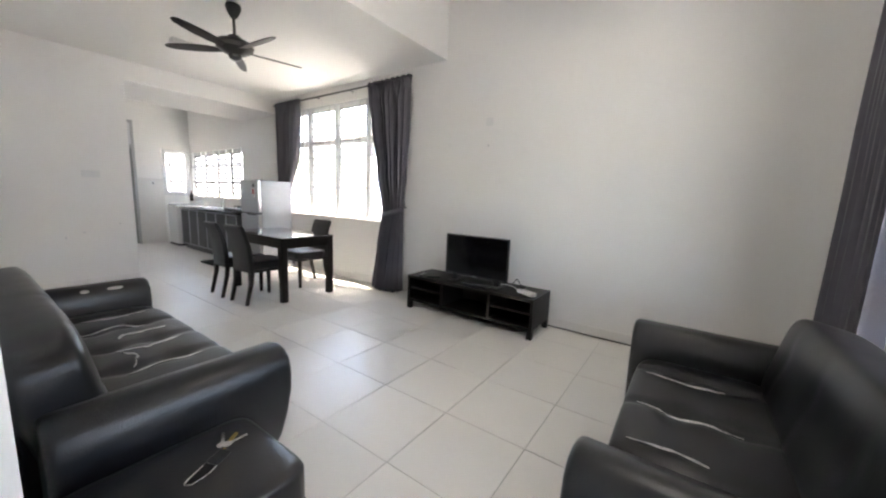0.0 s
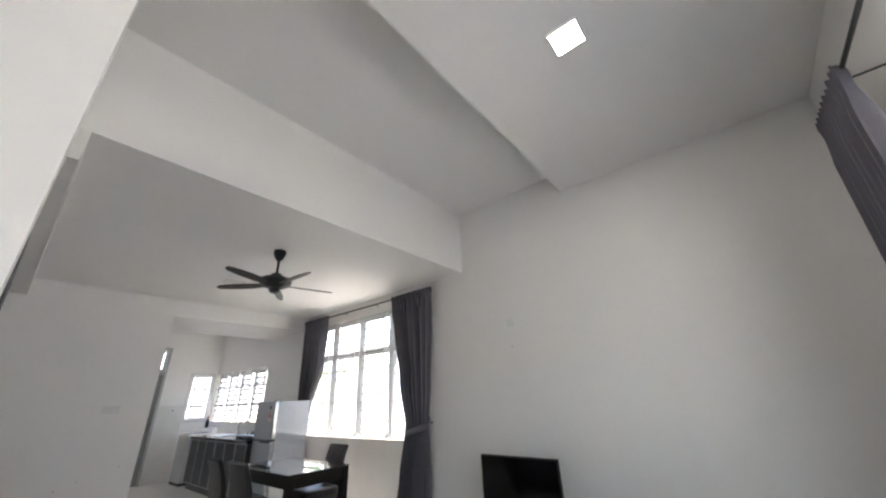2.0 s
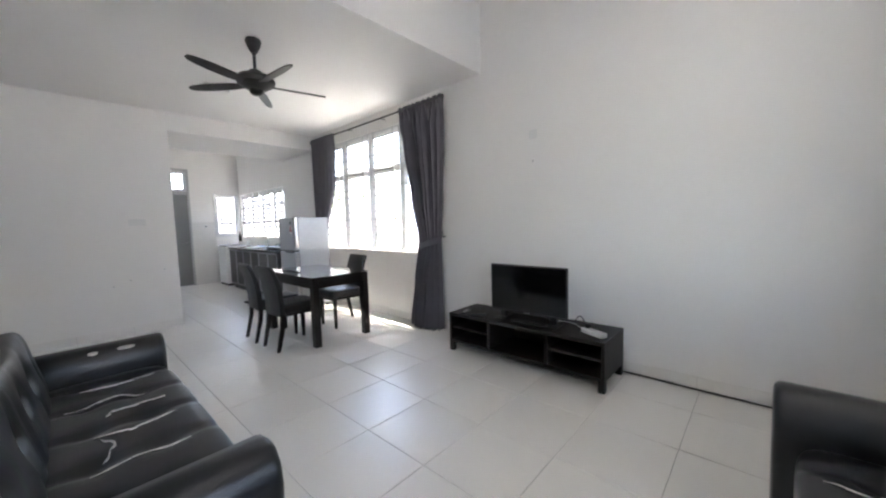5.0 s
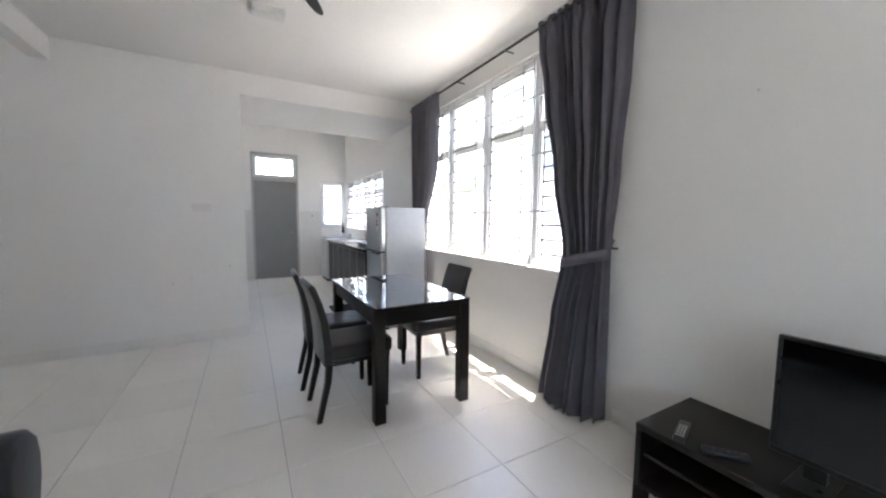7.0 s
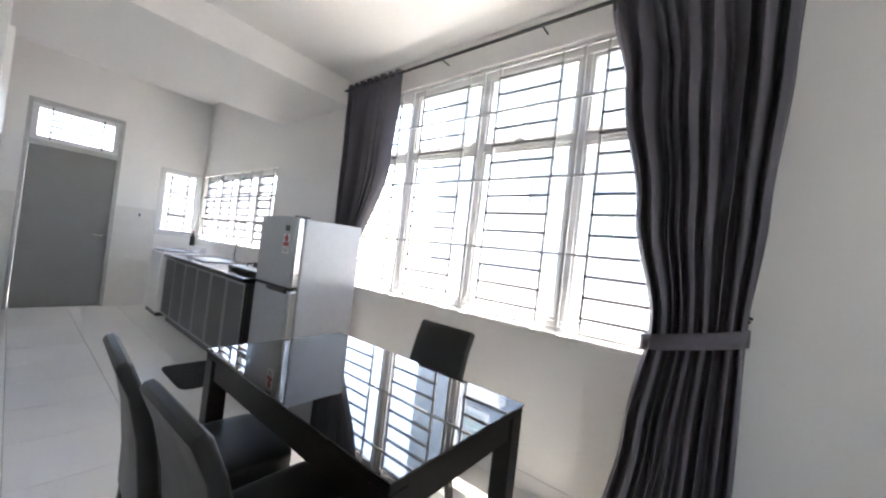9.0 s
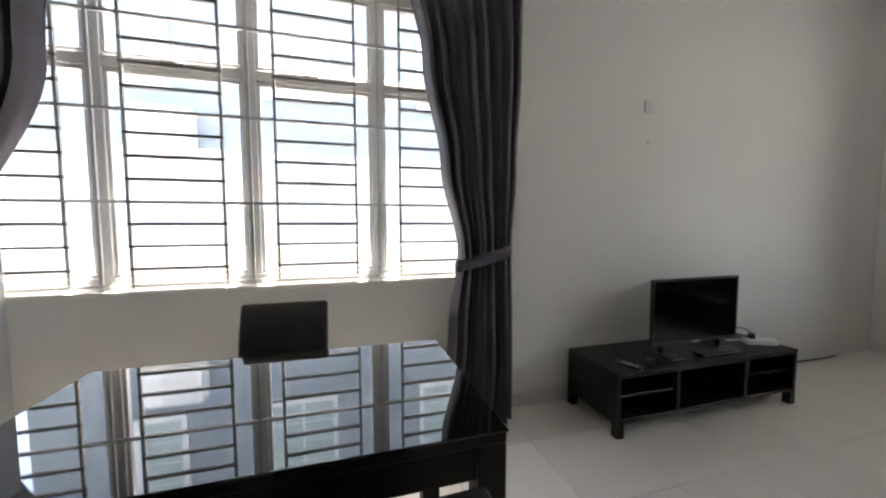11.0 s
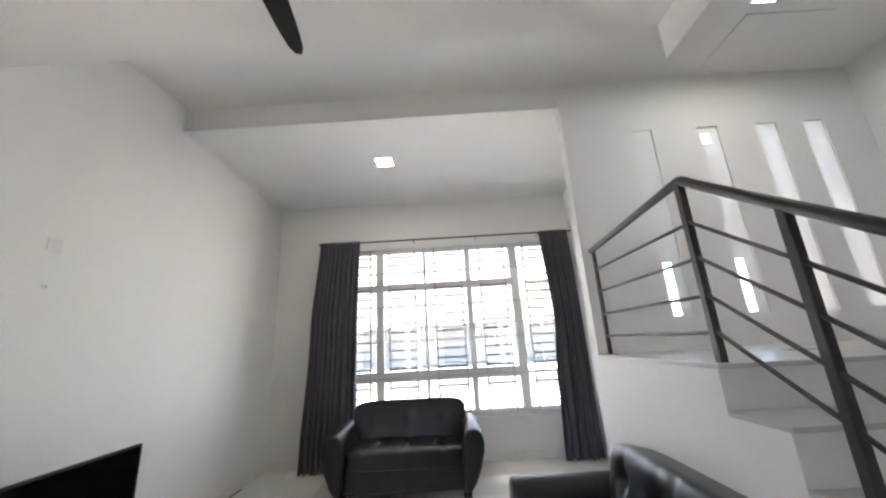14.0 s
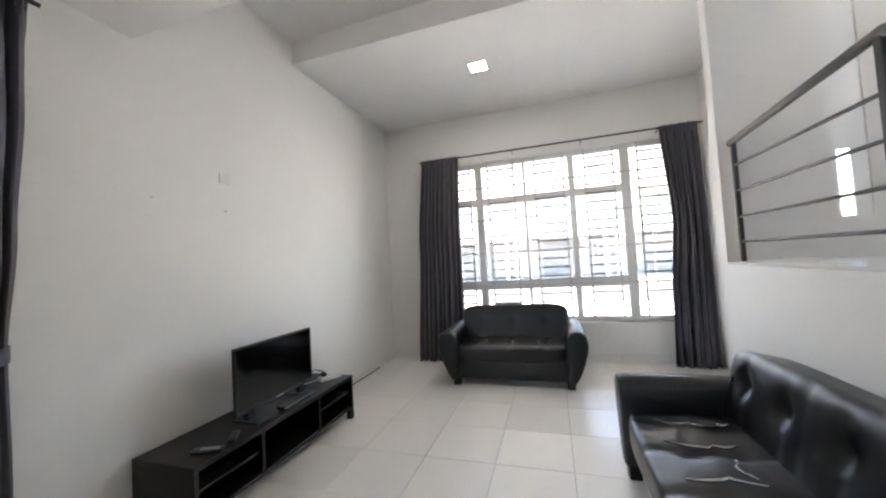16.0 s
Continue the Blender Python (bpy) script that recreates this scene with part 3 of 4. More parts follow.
for nm, p, q, n in (("side", (-0.095, 3.84, 2.70), (-0.095, 6.93, 2.70), 4), ("front", (-0.62, 0.175, 2.80), (-4.08, 0.175, 2.80), 4)):
    rt = thing("curtain_rod", "slim black curtain rod on wall brackets", "curtain rod", group="curtain rods")
    part("pole", rod(B(), p, q, 0.011, 12), BLACKMET, rt, smooth=True)
    for i in range(n):
        t = (i + 0.5) / n if n > 2 else i
        s = Vector(p).lerp(Vector(q), t)
        e = Vector((0.0, s.y, s.z)) if nm == "side" else Vector((s.x, 0.0, s.z))
        br = rod(B(), s, e, 0.006, 8)
        part("bracket", br, BLACKMET, rt)
hk = B()
rod(hk, (0, 0, 0), (-0.05, 0, 0), 0.010, 12)
rod(hk, (-0.05, 0, 0), (-0.06, 0, 0.035), 0.008, 8)
rod(hk, (-0.06, 0, 0.035), (-0.06, 0, 0.085), 0.006, 8)
for dy, dz, r in ((0.0, 0.098, 0.013), (-0.022, 0.078, 0.011), (0.022, 0.078, 0.011), (-0.014, 0.052, 0.009), (0.014, 0.052, 0.009)):
    bmesh.ops.create_icosphere(hk, subdivisions=2, radius=r, matrix=Matrix.Translation((-0.06, dy, dz)))
bmesh.ops.scale(hk, vec=(1.0, 0.62, 0.62), verts=hk.verts[:])
h1 = part("curtain_hook", hk, BLACKMET, smooth=True)
h1.location = (0.0, 3.96, 1.12)
tagged(h1, "small dark holdback hook on the wall", "curtain hook", "curtain hooks")
copy_thing(h1, pose(0.0, 6.875, 1.12))


# ---- stairs ----
st = thing("staircase", "white plastered staircase with tiled treads up to a landing", "staircase", kind="structure")
RISE, GO, EDGE = 0.18, 0.265, 3.235
prof = [(LAND_Y, -0.02), (LAND_Y, 7 * RISE - 0.02), (EDGE, 7 * RISE - 0.02)]
for i in range(1, 7):
    prof.append((EDGE + GO * (i - 1), (7 - i) * RISE - 0.02))
    prof.append((EDGE + GO * i, (7 - i) * RISE - 0.02))
prof.append((EDGE + GO * 6, -0.02))
part("stair_body", prism(B(), prof, "x", STAIR_X, -4.55), PAINT, st, "white plastered stair body")
TREAD = mat("stair_tread_tile", (0.60, 0.59, 0.56), 0.3, vary=0.04, scale=4)
for i in range(0, 7):
    z = (7 - i) * RISE
    y0, y1 = (LAND_Y + 0.001, EDGE + 0.012) if i == 0 else (EDGE + GO * (i - 1) + 0.001, EDGE + GO * i + 0.012)
    part("tread", box(B(), (SIDE_X if i == 0 else -4.55), STAIR_X + 0.003, y0, y1, z - 0.02, z, 0.003), TREAD, st, "pale tiled tread" if i == 0 else "")
b2 = B()
box(b2, SIDE_X, -4.551, LAND_Y, EDGE, 1.0, 7 * RISE - 0.021)
part("landing_slab", b2, PAINT, st)
for i in range(7):
    z = 7 * RISE + RISE * i
    part("upper_step", box(B(), SIDE_X, -4.70, EDGE + GO * i - 0.0, EDGE + GO * (i + 1), z - 0.15, z + RISE, 0.003), TREAD, st)


def railing():
    r = thing("stair_railing", "dark metal stair railing with slim rails and square posts", "railing")
    x = STAIR_X - 0.06
    base = 7 * RISE
    low = (0.195, 0.365, 0.535, 0.695)

    def top_at(y):
        return 2.045 + 0.05 * (y - 2.10) if y <= 3.20 else 2.10 - (y - 3.20) * RISE / GO
    for y, w, z in ((2.10, 0.013, base), (3.19, 0.0175, base), (3.645, 0.0175, 5 * RISE), (4.75, 0.0175, RISE)):
        part("post", box(B(), x - w, x + w, y - w, y + w, z, top_at(y) - 0.01, 0.003), RAIL, r)
    hr = B()
    tube(hr, [(x, 2.06, 2.045), (x, 2.5, 2.068), (x, 3.12, 2.098), (x, 3.19, 2.10)], 0.023, 12)
    part("handrail", hr, RAIL, r, smooth=True)
    hr = B()
    tube(hr, [(x, 3.18, 2.10), (x, 3.22, 2.09), (x, 3.35, top_at(3.35)), (x, 4.0, top_at(4.0)), (x, 4.80, top_at(4.80))], 0.023, 12)
    part("handrail", hr, RAIL, r, smooth=True)
    for k in low:
        part("rail", rod(B(), (x, 2.10, 2.085 - k), (x, 3.19, 2.08 - k), 0.009, 10), RAIL, r, smooth=True)
        part("rail", rod(B(), (x, 3.19, 2.09 - k), (x, 3.645, top_at(3.645) - k), 0.009, 10), RAIL, r, smooth=True)
        part("rail", rod(B(), (x, 3.645, top_at(3.645) - k), (x, 4.75, top_at(4.75) - k), 0.009, 10), RAIL, r, smooth=True)
    return r


railing()


# ---- lamps ----
def led(name, x, y, z, s, label, lit=True):
    t = thing(name, label, "ceiling light", pose(x, y, z), group="square ceiling lights")
    f = B()
    w = 0.012
    for x0, x1, y0, y1 in ((-s, s, -s, -s + w), (-s, s, s - w, s), (-s, -s + w, -s + w, s - w), (s - w, s, -s + w, s - w)):
        box(f, x0, x1, y0, y1, -0.014, -0.0005, 0.002)
    part("frame", f, WHITEPLASTIC, t)
    part("diffuser", box(B(), -s + w, s - w, -s + w, s - w, -0.010, -0.001), LED if lit else WHITEPLASTIC, t, "glowing square diffuser" if lit else "")
    return t


led("ceiling_light", -1.73, 1.24, FRONT_Z, 0.095, "square white lit downlight by the front window")
led("ceiling_light", -4.742, 2.84, SLOT_Z, 0.09, "square white lit downlight over the stairs")
ll = thing("ceiling_light", "small white box-shaped ceiling fitting, unlit", "ceiling light", pose(-1.83, 5.58, DIN_Z))
part("body", box(B(), -0.11, 0.11, -0.05, 0.05, -0.055, -0.001, 0.006, 2), WHITEPLASTIC, ll)
part("end_cap", box(B(), -0.13, -0.112, -0.045, 0.045, -0.05, -0.002, 0.004), WHITEPLASTIC, ll)
# ceiling hatch over the stairs
hb = B()
box(hb, -5.37, -4.71, 2.16, 2.66, SLOT_Z - 0.010, SLOT_Z - 0.0005, 0.002)
tagged(part("ceiling_hatch", hb, CEIL), "flush white square ceiling access panel", "ceiling hatch", kind="structure")


def fan():
    t = thing("ceiling_fan", "black five-bladed ceiling fan on a short rod", "ceiling fan", pose(-1.91, 4.30, DIN_Z))
    part("canopy", lathe(B(), [(0.055, -0.001), (0.062, -0.02), (0.05, -0.06), (0.028, -0.10), (0.02, -0.11)]), FANBLACK, t, smooth=True)
    part("downrod", rod(B(), (0, 0, -0.10), (0, 0, -0.27), 0.012, 14), FANBLACK, t, smooth=True)
    part("motor", lathe(B(), [(0.02, -0.24), (0.045, -0.25), (0.06, -0.275), (0.13, -0.30), (0.15, -0.33), (0.14, -0.36), (0.09, -0.39), (0.05, -0.405), (0.01, -0.41)], 32), FANBLACK, t, smooth=True)
    part("hub_cap", lathe(B(), [(0.055, -0.398), (0.05, -0.43), (0.03, -0.445), (0.005, -0.45)]), BLACKPLASTIC, t, smooth=True)
    for k in range(5):
        a = radians(-86 + 72 * k)
        bm = B()
        sec = [(0.10, 0.030), (0.15, 0.032), (0.22, 0.042), (0.36, 0.044), (0.46, 0.038), (0.535, 0.028), (0.565, 0.012)]
        up, lo = [], []
        for r, w in sec:
            tw = radians(13)
            for s, rowl in ((-1, lo), (1, up)):
                rowl.append((bm.verts.new((r, s * w * math.cos(tw), -0.365 + s * w * math.sin(tw) + 0.004)), bm.verts.new((r, s * w * math.cos(tw), -0.365 + s * w * math.sin(tw) - 0.004))))
        n = len(sec)
        for i in range(n - 1):
            bm.faces.new((lo[i][0], lo[i + 1][0], up[i + 1][0], up[i][0]))
            bm.faces.new((lo[i][1], up[i][1], up[i + 1][1], lo[i + 1][1]))
            bm.faces.new((lo[i][0], lo[i][1], lo[i + 1][1], lo[i + 1][0]))
            bm.faces.new((up[i][0], up[i + 1][0], up[i + 1][1], up[i][1]))
        bm.faces.new((lo[0][0], up[0][0], up[0][1], lo[0][1]))
        bm.faces.new((lo[-1][0], lo[-1][1], up[-1][1], up[-1][0]))
        bmesh.ops.rotate(bm, cent=(0, 0, 0), matrix=Matrix.Rotation(a, 3, "Z"), verts=bm.verts[:])
        part("blade", bm, FANBLACK, t, smooth=True)
    return t


fan()

# ---- furniture ----
def arm_shape(bm, side, depth, h=0.60):
    """A sofa arm whose outer side swells out towards a rolled top; side is -1 or 1, u outwards."""
    prof = [(0.0, 0.07), (0.06, 0.07), (0.11, 0.14), (0.165, 0.27), (0.20, 0.40), (0.205, 0.48), (0.19, 0.55), (0.15, h - 0.01), (0.10, h), (0.04, h - 0.012), (0.0, h - 0.06), (-0.012, h - 0.14), (-0.012, 0.3)]
    poly = [(side * u, z) for u, z in prof]
    prism(bm, poly, "x", -depth / 2, depth / 2, 0.028, 3)
    return bm


def torn(parent, pts, width, seed):
    """A ragged open tear with pale backing along a line."""
    rnd = random.Random(seed)
    bm = B()
    fine = []
    for a, c in zip(pts, pts[1:]):
        for k in range(5):
            fine.append(Vector((*a, 0)).lerp(Vector((*c, 0)), k / 5))
    fine.append(Vector((*pts[-1], 0)))
    # lay the line on the cushion's top
    top = [v.co for v in parent.data.vertices if v.normal.z > 0.3]
    for p in fine:
        near = sorted(((v.x - p.x) ** 2 + (v.y - p.y) ** 2, v.z) for v in top)[:4]
        wt = [1 / (d + 1e-6) for d, z in near]
        p.z = sum(q * z for q, (d, z) in zip(wt, near)) / sum(wt) + 0.0015
    prev = None
    lips = ([], [])
    for i, p in enumerate(fine):
        w = 0.85 * width * (0.05 + math.sin(math.pi * i / (len(fine) - 1)) ** 0.6) * rnd.uniform(0.35, 1.3)
        d = (fine[min(i + 1, len(fine) - 1)] - fine[max(i - 1, 0)]).normalized()
        s = Vector((-d.y, d.x, 0)) * w
        j = Vector((rnd.uniform(-0.005, 0.005), rnd.uniform(-0.005, 0.005), 0))
        cur = [bm.verts.new(p + j - s), bm.verts.new(p + j + Vector((0, 0, 0.006))), bm.verts.new(p + j + s), bm.verts.new(p + j - Vector((0, 0, 0.008)))]
        if prev:
            for k in range(4):
                bm.faces.new((prev[k], prev[(k + 1) % 4], cur[(k + 1) % 4], cur[k]))
        prev = cur
        for lip, sg in zip(lips, (-1, 1)):
            lip.append(p + j + s * sg * 1.3 + Vector((0, 0, rnd.uniform(-0.0045, 0.0))))
    for lip in lips:
        part("tear_lip", tube(B(), lip[::2], 0.0042, 6), LEATHER, parent, "curled leather edge of a tear", smooth=True)
    return part("tear", bm, TEAR, parent, "pale torn backing showing through")


def sofa(m, width, label, dents_per, group, tears, seedbase, back_h=0.80, depth=0.78):
    """Sofa facing +x, its width along y; arms outside the seat."""
    t = thing("sofa", label, "sofa", m, group=group)
    inner = width - 0.40
    part("base", box(B(), -depth / 2 + 0.04, depth / 2 - 0.02, -inner / 2, inner / 2, 0.07, 0.30, 0.02, 3), LEATHER, t, smooth=True)
    n = dents_per
    dent = [(-0.10 + 0.20 * r, -inner / 2 + inner * (k + 0.5) / n) for k in range(n) for r in (0, 1)]
    seat = part("seat", pad(B(), 0.60, inner + 0.01, 0.19, 7, 60, [(x, y) for x, y in dent], 0.020, pose(0.09, 0, 0.345)), LEATHER, t, smooth=True)
    for i, (pts, w) in enumerate(tears):
        torn(seat, pts, w, seedbase + i)
    bd = [(-0.04, -inner / 2 + inner * (k + 0.5) / n) for k in range(n)]
    bk = pad(B(), back_h - 0.34, inner + 0.12, 0.24, 6, 60, bd, 0.034 if n > 3 else 0.008, crease=True)
    if n > 3:
        for v in bk.verts:
            if v.co.z > 0:
                v.co.z -= 0.010 * math.exp(-((v.co.y + 0.20) / 0.022) ** 2)
    part("backrest", bmesh_moved(bk, pose(-0.27, 0, back_h / 2 + 0.17, 0, 0, 0) @ pose(0, 0, 0, 0, 78, 0)), LEATHER, t, "tufted padded backrest", smooth=True)
    part("back_panel", box(B(), -depth / 2 - 0.02, -depth / 2 + 0.08, -inner / 2 - 0.02, inner / 2 + 0.02, 0.08, back_h - 0.10, 0.03, 3), LEATHER, t, smooth=True)
    for s in (-1, 1):
        a = arm_shape(B(), s, depth + 0.04)
        bmesh.ops.translate(a, vec=(0.03, s * inner / 2, 0), verts=a.verts[:])
        part("arm", a, LEATHER, t, "rolled padded arm", smooth=True)
        for dx in (-0.30, 0.34):
            part("foot", box(B(), dx - 0.035, dx + 0.035, s * (inner / 2 + 0.02) - 0.04, s * (inner / 2 + 0.02) + 0.04, 0.0, 0.08, 0.006), DARKWOOD, t)
    return t


def bmesh_moved(bm, m):
    bmesh.ops.transform(bm, matrix=m, verts=bm.verts[:])
    return bm


SOFA3 = sofa(pose(-3.07, 3.27, 0), 2.02, "long black leather sofa with tufted back and torn seat", 5, "black leather sofas",
             [([(-0.10, -0.66), (0.06, -0.64), (0.24, -0.67)], 0.006), ([(-0.02, -0.40), (0.10, -0.37), (0.27, -0.39)], 0.009), ([(0.02, -0.30), (0.06, -0.20), (0.02, -0.12)], 0.006),
              ([(0.0, -0.09), (0.12, -0.12), (0.28, -0.08)], 0.008), ([(0.05, 0.10), (0.08, 0.15), (0.27, 0.14)], 0.009), ([(-0.08, 0.34), (0.10, 0.36), (0.22, 0.33)], 0.006),
              ([(-0.02, 0.55), (0.12, 0.53), (0.29, 0.56)], 0.007)], 40, depth=0.69)
LOVE = sofa(pose(-1.84, 0.67, 0, 0, 0, 90), 1.56, "black leather two-seat sofa with torn seat under the window", 3, "black leather sofas",
            [([(0.02, -0.30), (0.16, -0.28), (0.33, -0.31)], 0.010), ([(-0.02, 0.0), (0.14, 0.02), (0.34, 0.0)], 0.011), ([(0.10, 0.31), (0.20, 0.29), (0.34, 0.31)], 0.010)], 60)
# worn patches on the inner slope of the long sofa's arm
for x, w in ((0.05, 0.045), (0.20, 0.085)):
    ob = part("arm_tear", pad(B(), w, 0.024, 0.005, 2.2, 5), TEAR, SOFA3, "worn pale patch", smooth=True)
    ob.location = (x, 0.81 + 0.019, 0.5675)
    ob.rotation_euler = (radians(50), 0, radians(4))

ot = thing("footstool", "square black leather footstool beside the sofa", "footstool", pose(-3.17, 2.01, 0))
part("cushion", bmesh_moved(pad(B(), 0.54, 0.44, 0.14, 9, 12), pose(0, 0, 0.36)), LEATHER, ot, smooth=True)
part("body", box(B(), -0.26, 0.26, -0.21, 0.21, 0.06, 0.31, 0.015, 2), LEATHER, ot, smooth=True)
for sx in (-1, 1):
    for sy in (-1, 1):
        part("foot", box(B(), sx * 0.21 - 0.025, sx * 0.21 + 0.025, sy * 0.16 - 0.025, sy * 0.16 + 0.025, 0.0, 0.065, 0.004), DARKWOOD, ot)

# keys on the stool
ky = thing("key_bunch", "small bunch of keys with a wire loop", "keys", pose(-3.05, 2.06, 0.432, 0, 0, 25) @ Matrix.Scale(1.4, 4))
kk = B()
tube(kk, [(-0.10, -0.02, 0.003), (-0.06, -0.03, 0.003), (0.0, -0.012, 0.004), (0.005, 0.0, 0.004), (-0.06, 0.0, 0.003), (-0.10, -0.005, 0.003), (-0.10, -0.02, 0.003)], 0.002, 6)
part("wire_loop", kk, CHROME, ky, smooth=True)
part("fob", box(B(), -0.045, -0.005, -0.03, -0.002, 0.001, 0.012, 0.004, 2), BLACKPLASTIC, ky)
for i, a in enumerate((10, 40, -25)):
    k2 = B()
    rod(k2, (0.012, 0, 0.002), (0.012, 0, 0.0045), 0.011, 14)
    box(k2, 0.02, 0.058, -0.0035, 0.0035, 0.002, 0.0042)
    for q in range(4):
        box(k2, 0.030 + q * 0.007, 0.033 + q * 0.007, -0.006, -0.003, 0.002, 0.0042)
    bmesh.ops.transform(k2, matrix=pose(0, 0, 0.0025 * i, 0, 0, a), verts=k2.verts[:])
    part("key", k2, BRASS if i == 0 else CHROME, ky)


def tv_bench():
    t = thing("tv_bench", "low black-brown wooden television bench with open shelves", "tv bench", pose(-0.275, 2.73, 0))
    w, dp = 1.50, 0.46
    x0, x1, y0, y1 = -dp / 2 - 0.005, dp / 2, -w / 2, w / 2
    part("top", box(B(), x0, x1, y0, y1, 0.355, 0.385, 0.003), DARKWOOD, t)
    part("bottom_board", box(B(), x0 + 0.01, x1, y0 + 0.02, y1 - 0.02, 0.085, 0.110, 0.002), DARKWOOD, t)
    for y in (y0, y1 - 0.028):
        part("side_panel", box(B(), x0 + 0.002, x1, y + 0.001, y + 0.027, 0.085, 0.355, 0.002), DARKWOOD, t)
    for y in (-0.285, 0.285):
        part("divider", box(B(), x0 + 0.012, x1, y - 0.014, y + 0.014, 0.110, 0.355, 0.002), DARKWOOD, t)
    part("back_panel", box(B(), x1 - 0.01, x1 - 0.002, y0 + 0.03, y1 - 0.03, 0.11, 0.355), DARKWOOD, t)
    for a, c in ((y0 + 0.028, -0.30), (0.30, y1 - 0.028)):
        part("shelf", box(B(), x0 + 0.03, x1 - 0.012, a, c, 0.225, 0.243, 0.002), DARKWOOD, t)
    for x in (x0 + 0.001, x1 - 0.05):
        for y in (y0 + 0.001, y1 - 0.051):
            part("leg", box(B(), x, x + 0.05, y, y + 0.05, 0.0, 0.085, 0.002), DARKWOOD, t)
    return t


tv_bench()

tv = thing("television", "black flat-screen television standing on the bench", "television", pose(-0.33, 2.70, 0.385))
for y in (-0.25, 0.25):
    ft = box(B(), -0.11, 0.10, y - 0.055, y + 0.055, 0.0, 0.010, 0.004, 2)
    box(ft, -0.012, 0.03, y - 0.03, y + 0.03, 0.009, 0.075, 0.004)
    part("foot", ft, BLACKPLASTIC, tv, "flat glossy black foot")
part("back_cover", box(B(), 0.010, 0.045, -0.30, 0.30, 0.11, 0.42, 0.012, 2), BLACKPLASTIC, tv)
f = B()
for y0, y1, z0, z1 in ((-0.372, 0.372, 0.065, 0.085), (-0.372, 0.372, 0.488, 0.502), (-0.372, -0.359, 0.085, 0.488), (0.359, 0.372, 0.085, 0.488)):
    box(f, -0.016, 0.012, y0, y1, z0, z1, 0.003)
part("bezel", f, BLACKPLASTIC, tv)
part("screen", box(B(), -0.010, 0.008, -0.360, 0.360, 0.084, 0.489), SCREEN, tv, "dark switched-off screen")
part("badge", box(B(), -0.0175, -0.0155, -0.03, 0.03, 0.071, 0.078), STEEL, tv)

sb = thing("set_top_box", "slim black box with a silver front edge", "set-top box", pose(-0.43, 2.63, 0.385))
part("casing", box(B(), -0.035, 0.035, -0.16, 0.16, 0.013, 0.030, 0.004), BLACKPLASTIC, sb)
part("foot", box(B(), -0.028, 0.028, -0.14, 0.14, 0.0, 0.014), BLACKPLASTIC, sb)
part("front_strip", box(B(), -0.0375, -0.034, -0.15, 0.15, 0.019, 0.023), STEEL, sb)


def remote(m, ln, label, light=False):
    t = thing("remote_control", label, "remote control", m, group="remote controls")
    part("casing", box(B(), -0.022, 0.022, -ln / 2, ln / 2, 0.0, 0.020, 0.006, 2), BLACKPLASTIC, t, smooth=True)
    for i in range(5):
        for j in range(3):
            part("button", box(B(), -0.015 + 0.011 * j, -0.007 + 0.011 * j, -ln / 2 + 0.02 + 0.022 * i, -ln / 2 + 0.031 + 0.022 * i, 0.0195, 0.022, 0.001), GRILLE if light else RAIL, t)
    return t


remote(pose(-0.42, 3.33, 0.385, 0, 0, -72), 0.17, "black remote control with pale buttons", True)
remote(pose(-0.43, 3.17, 0.385, 0, 0, 38), 0.15, "short black remote control")
ps = thing("power_strip", "white extension socket with a black plug", "power strip", pose(-0.36, 2.11, 0.385, 0, 0, -25))
part("casing", box(B(), -0.035, 0.035, -0.10, 0.10, 0.0, 0.035, 0.006, 2), WHITEPLASTIC, ps)
for y in (-0.06, 0.0, 0.06):
    part("socket_plate", box(B(), -0.022, 0.022, y - 0.022, y + 0.022, 0.0345, 0.037, 0.001), PAPER, ps)
part("plug", box(B(), -0.018, 0.018, 0.04, 0.08, 0.037, 0.075, 0.006), BLACKPLASTIC, ps)
cb = B()
tube(cb, [(-0.36, 2.17, 0.46), (-0.30, 2.24, 0.50), (-0.24, 2.32, 0.43), (-0.20, 2.45, 0.405), (-0.24, 2.58, 0.42), (-0.28, 2.64, 0.50)], 0.004)
tagged(part("television_cable", cb, CABLE, smooth=True), "thin dark mains cable of the television", "cable")
cb = B()
tube(cb, [(-0.36, 2.14, 0.425), (-0.31, 2.20, 0.412), (-0.25, 2.26, 0.392), (-0.19, 2.32, 0.391), (-0.16, 2.42, 0.391), (-0.20, 2.52, 0.391), (-0.25, 2.60, 0.44)], 0.0035)
tagged(part("power_lead", cb, WHITEPLASTIC, smooth=True), "thin white power lead lying on the television bench", "cable")
cb = B()
tube(cb, [(-0.030, 2.30, 0.012), (-0.024, 2.15, 0.012), (-0.028, 1.95, 0.012), (-0.024, 1.8, 0.012), (-0.028, 1.6, 0.010), (-0.024, 1.2, 0.010), (-0.030, 0.8, 0.010), (-0.024, 0.55, 0.010)], 0.006)
tagged(part("extension_cable", cb, CABLE, smooth=True), "dark extension cable running along the skirting", "cable")


